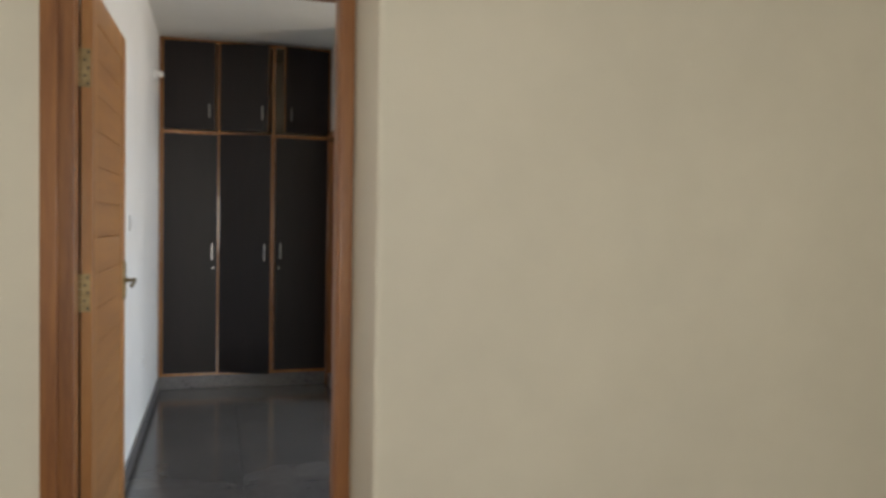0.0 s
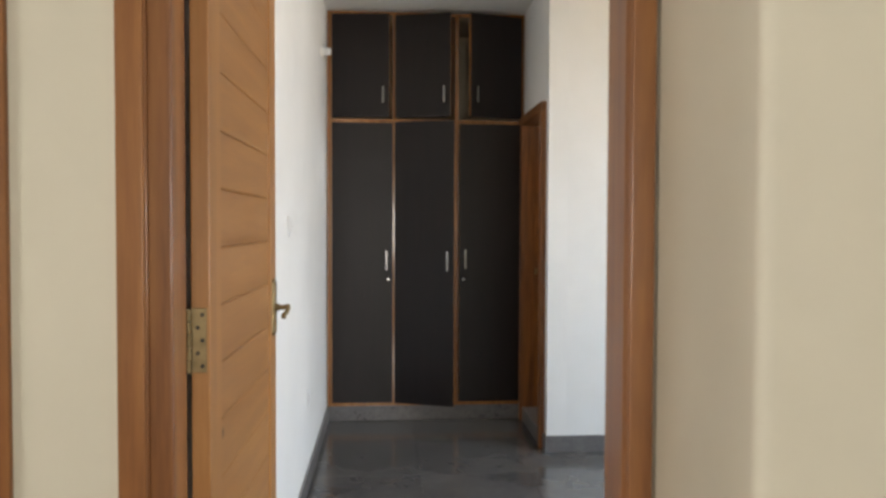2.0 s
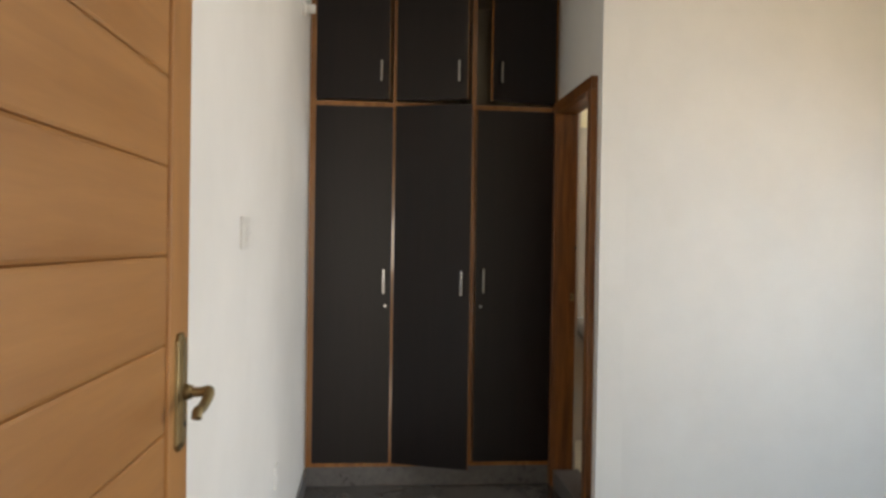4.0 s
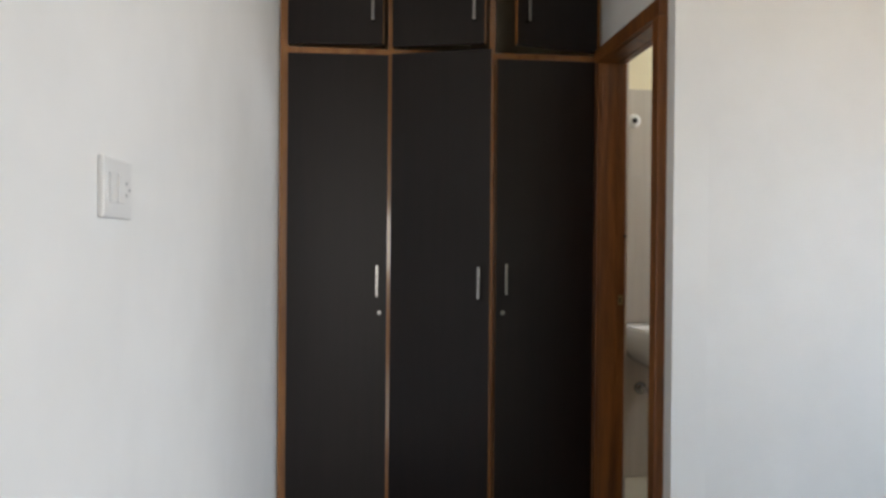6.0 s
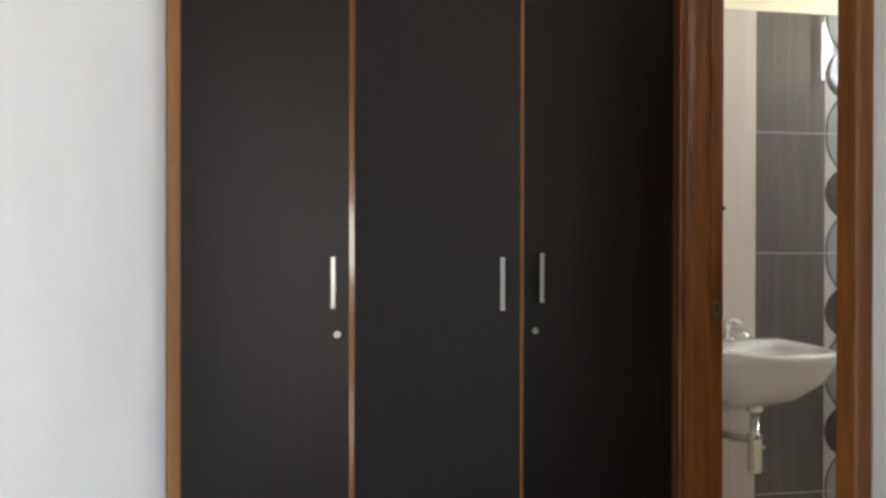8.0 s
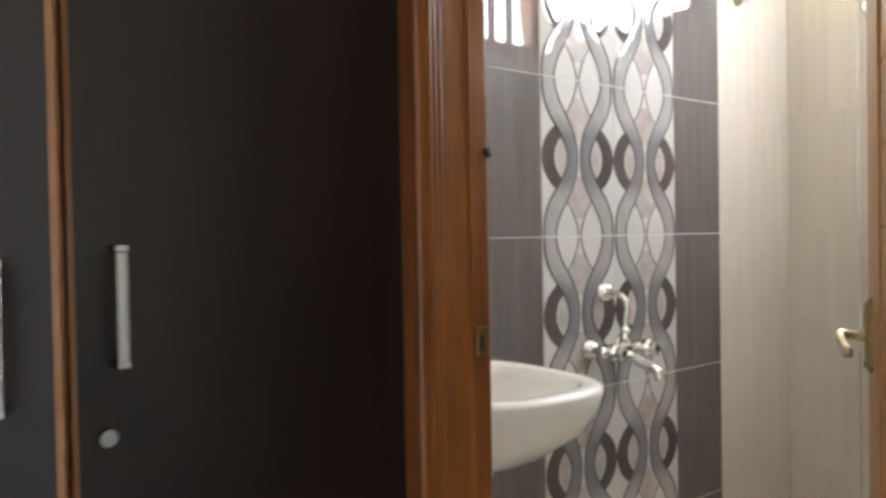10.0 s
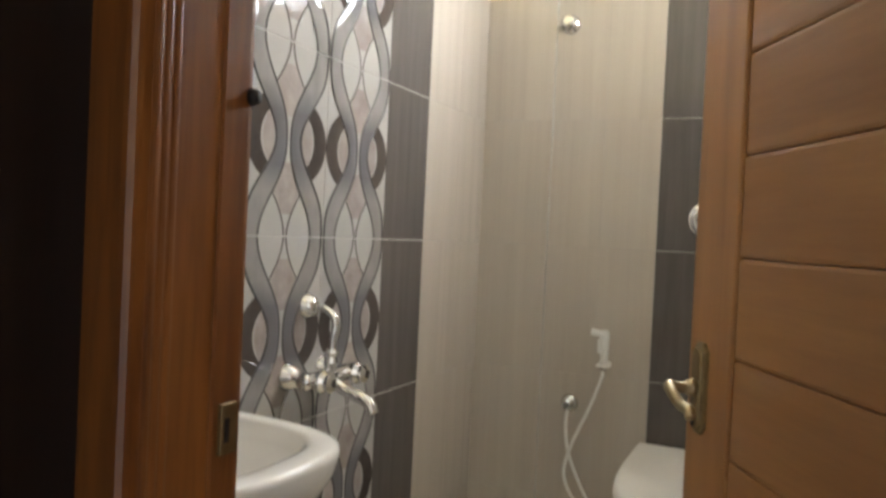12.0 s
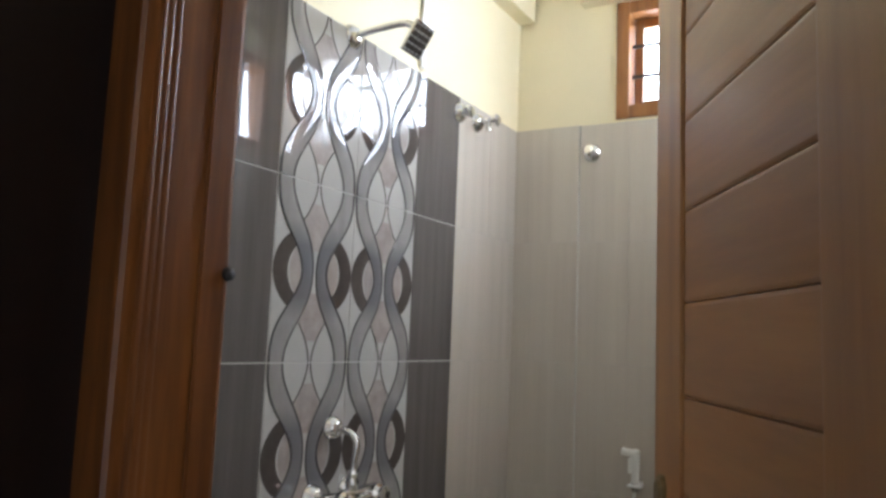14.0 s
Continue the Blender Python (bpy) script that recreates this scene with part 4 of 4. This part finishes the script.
def tiled_wall(parent, columns, m):
    """Columns of (start, end, material); m carries wall axes (x along, face to -y) into place."""
    for x0, x1, kind in columns:
        for z0, z1 in zip(ROWS_Z, ROWS_Z[1:]):
            t = tile(parent, kind, x1 - x0, z1 - z0, m @ Matrix.Translation((x0, 0, z0)))
            if kind is PATTERN_TILE:
                if not ORNAMENT:
                    ORNAMENT.extend(ornament((x1 - x0) / 2))
                short = z1 - z0 < P - 0.01
                for name, me in ORNAMENT:
                    o = new(name, me)
                    o.parent = t
                    if short:
                        o.matrix_basis = Matrix.Translation((0, 0, 0.0)) @ Matrix.Diagonal((1, 1, (z1 - z0) / P, 1))


north = backing("wall_bathroom_north", BATH_IN - 0.01, BE + 0.01, 0.593, 0.609, "bathroom wall in beige, dark grey and patterned tiles")
B, D, Q = BEIGE_TILE, DARK_TILE, PATTERN_TILE
tiled_wall(north, [(1.505, 1.70, B), (1.70, 1.985, B), (1.985, 2.270, D), (2.270, 2.580, Q), (2.580, 2.890, Q), (2.890, 3.154, D), (3.154, 3.40, B), (3.40, 3.64, B)], Matrix.Translation((0, 0.6, 0)))
east = backing("wall_bathroom_east", BE - 0.007, BE + 0.009, BS, 0.33, "bathroom wall in beige tiles with a dark grey strip")
turned = Matrix.Translation((BE, 0.33, 0)) @ Matrix.Rotation(radians(-90), 4, "Z")
tiled_wall(east, [(0.0, 0.19, B), (0.19, 0.382, B), (0.382, 0.64, D), (0.64, 0.845, D), (0.845, 1.04, B)], turned)
duct = structure(mesh_object("pipe_duct", box(3.631, BE + 0.009, 0.33, 0.592, BF - 0.01, 2.098, 0.0005), GROUT), "shallow tiled pipe casing in the corner")
tiled_wall(duct, [(0.0, 0.262, B)], Matrix.Translation((3.638, 0.592, 0)) @ Matrix.Rotation(radians(-90), 4, "Z"))
southw = backing("wall_bathroom_south_tiles", BATH_IN, BE, BS - 0.009, BS, "bathroom wall in beige tiles behind the door")
tiled_wall(southw, [(0.3 * k, min(0.3 * k + 0.3, 2.14), B) for k in range(8)], Matrix.Translation((3.645, BS, 0)) @ Matrix.Rotation(radians(180), 4, "Z"))
westw = backing("wall_bathroom_west_tiles", BATH_IN - 0.009, BATH_IN, -0.005, 0.6, "bathroom wall in beige tiles beside the door")
tiled_wall(westw, [(0.0, 0.3, B), (0.3, 0.59, B)], Matrix.Translation((BATH_IN, 0.0, 0)) @ Matrix.Rotation(radians(90), 4, "Z"))

# ---- floor tiles ----
FLOOR_SHAPES = {}


def floor_tiles(parent, x0, x1, y0, y1, size, kind, top, gap):
    x = x0
    while x < x1 - 0.01:
        w = min(size, x1 - x)
        y = y1
        while y > y0 + 0.01:
            d = min(size, y - y0)
            key = (kind.name, round(w, 3), round(d, 3))
            if key not in FLOOR_SHAPES:
                bm = box(gap, w - gap, -d + gap, -gap, -0.0105, 0.0, 0.001)
                me = bpy.data.meshes.new("tile")
                bm.to_mesh(me)
                bm.free()
                me.materials.append(kind)
                FLOOR_SHAPES[key] = me
            t = new("tile", FLOOR_SHAPES[key])
            t.parent = parent
            t.matrix_basis = Matrix.Translation((x, y, top))
            y -= d
        x += w


floor_tiles(FLOORS["floor"], 0.0, ROOM_E, ENTRY_Y, 0.0, 0.6, GRANITE, 0.0, 0.0006)
floor_tiles(FLOORS["floor_hall"], -3.2, HALL_E, HALL_S, ENTRY_Y, 0.6, GRANITE, 0.0, 0.0006)
floor_tiles(FLOORS["floor_second"], -4.25, -0.2, ENTRY_Y, 0.61, 0.6, PALE_TILE_AND_SHEEN, 0.0, 0.0008)
floor_tiles(FLOORS["bath"], BATH_IN, BE, BS, 0.6, 0.3, BATH_FLOOR, BF, 0.001)
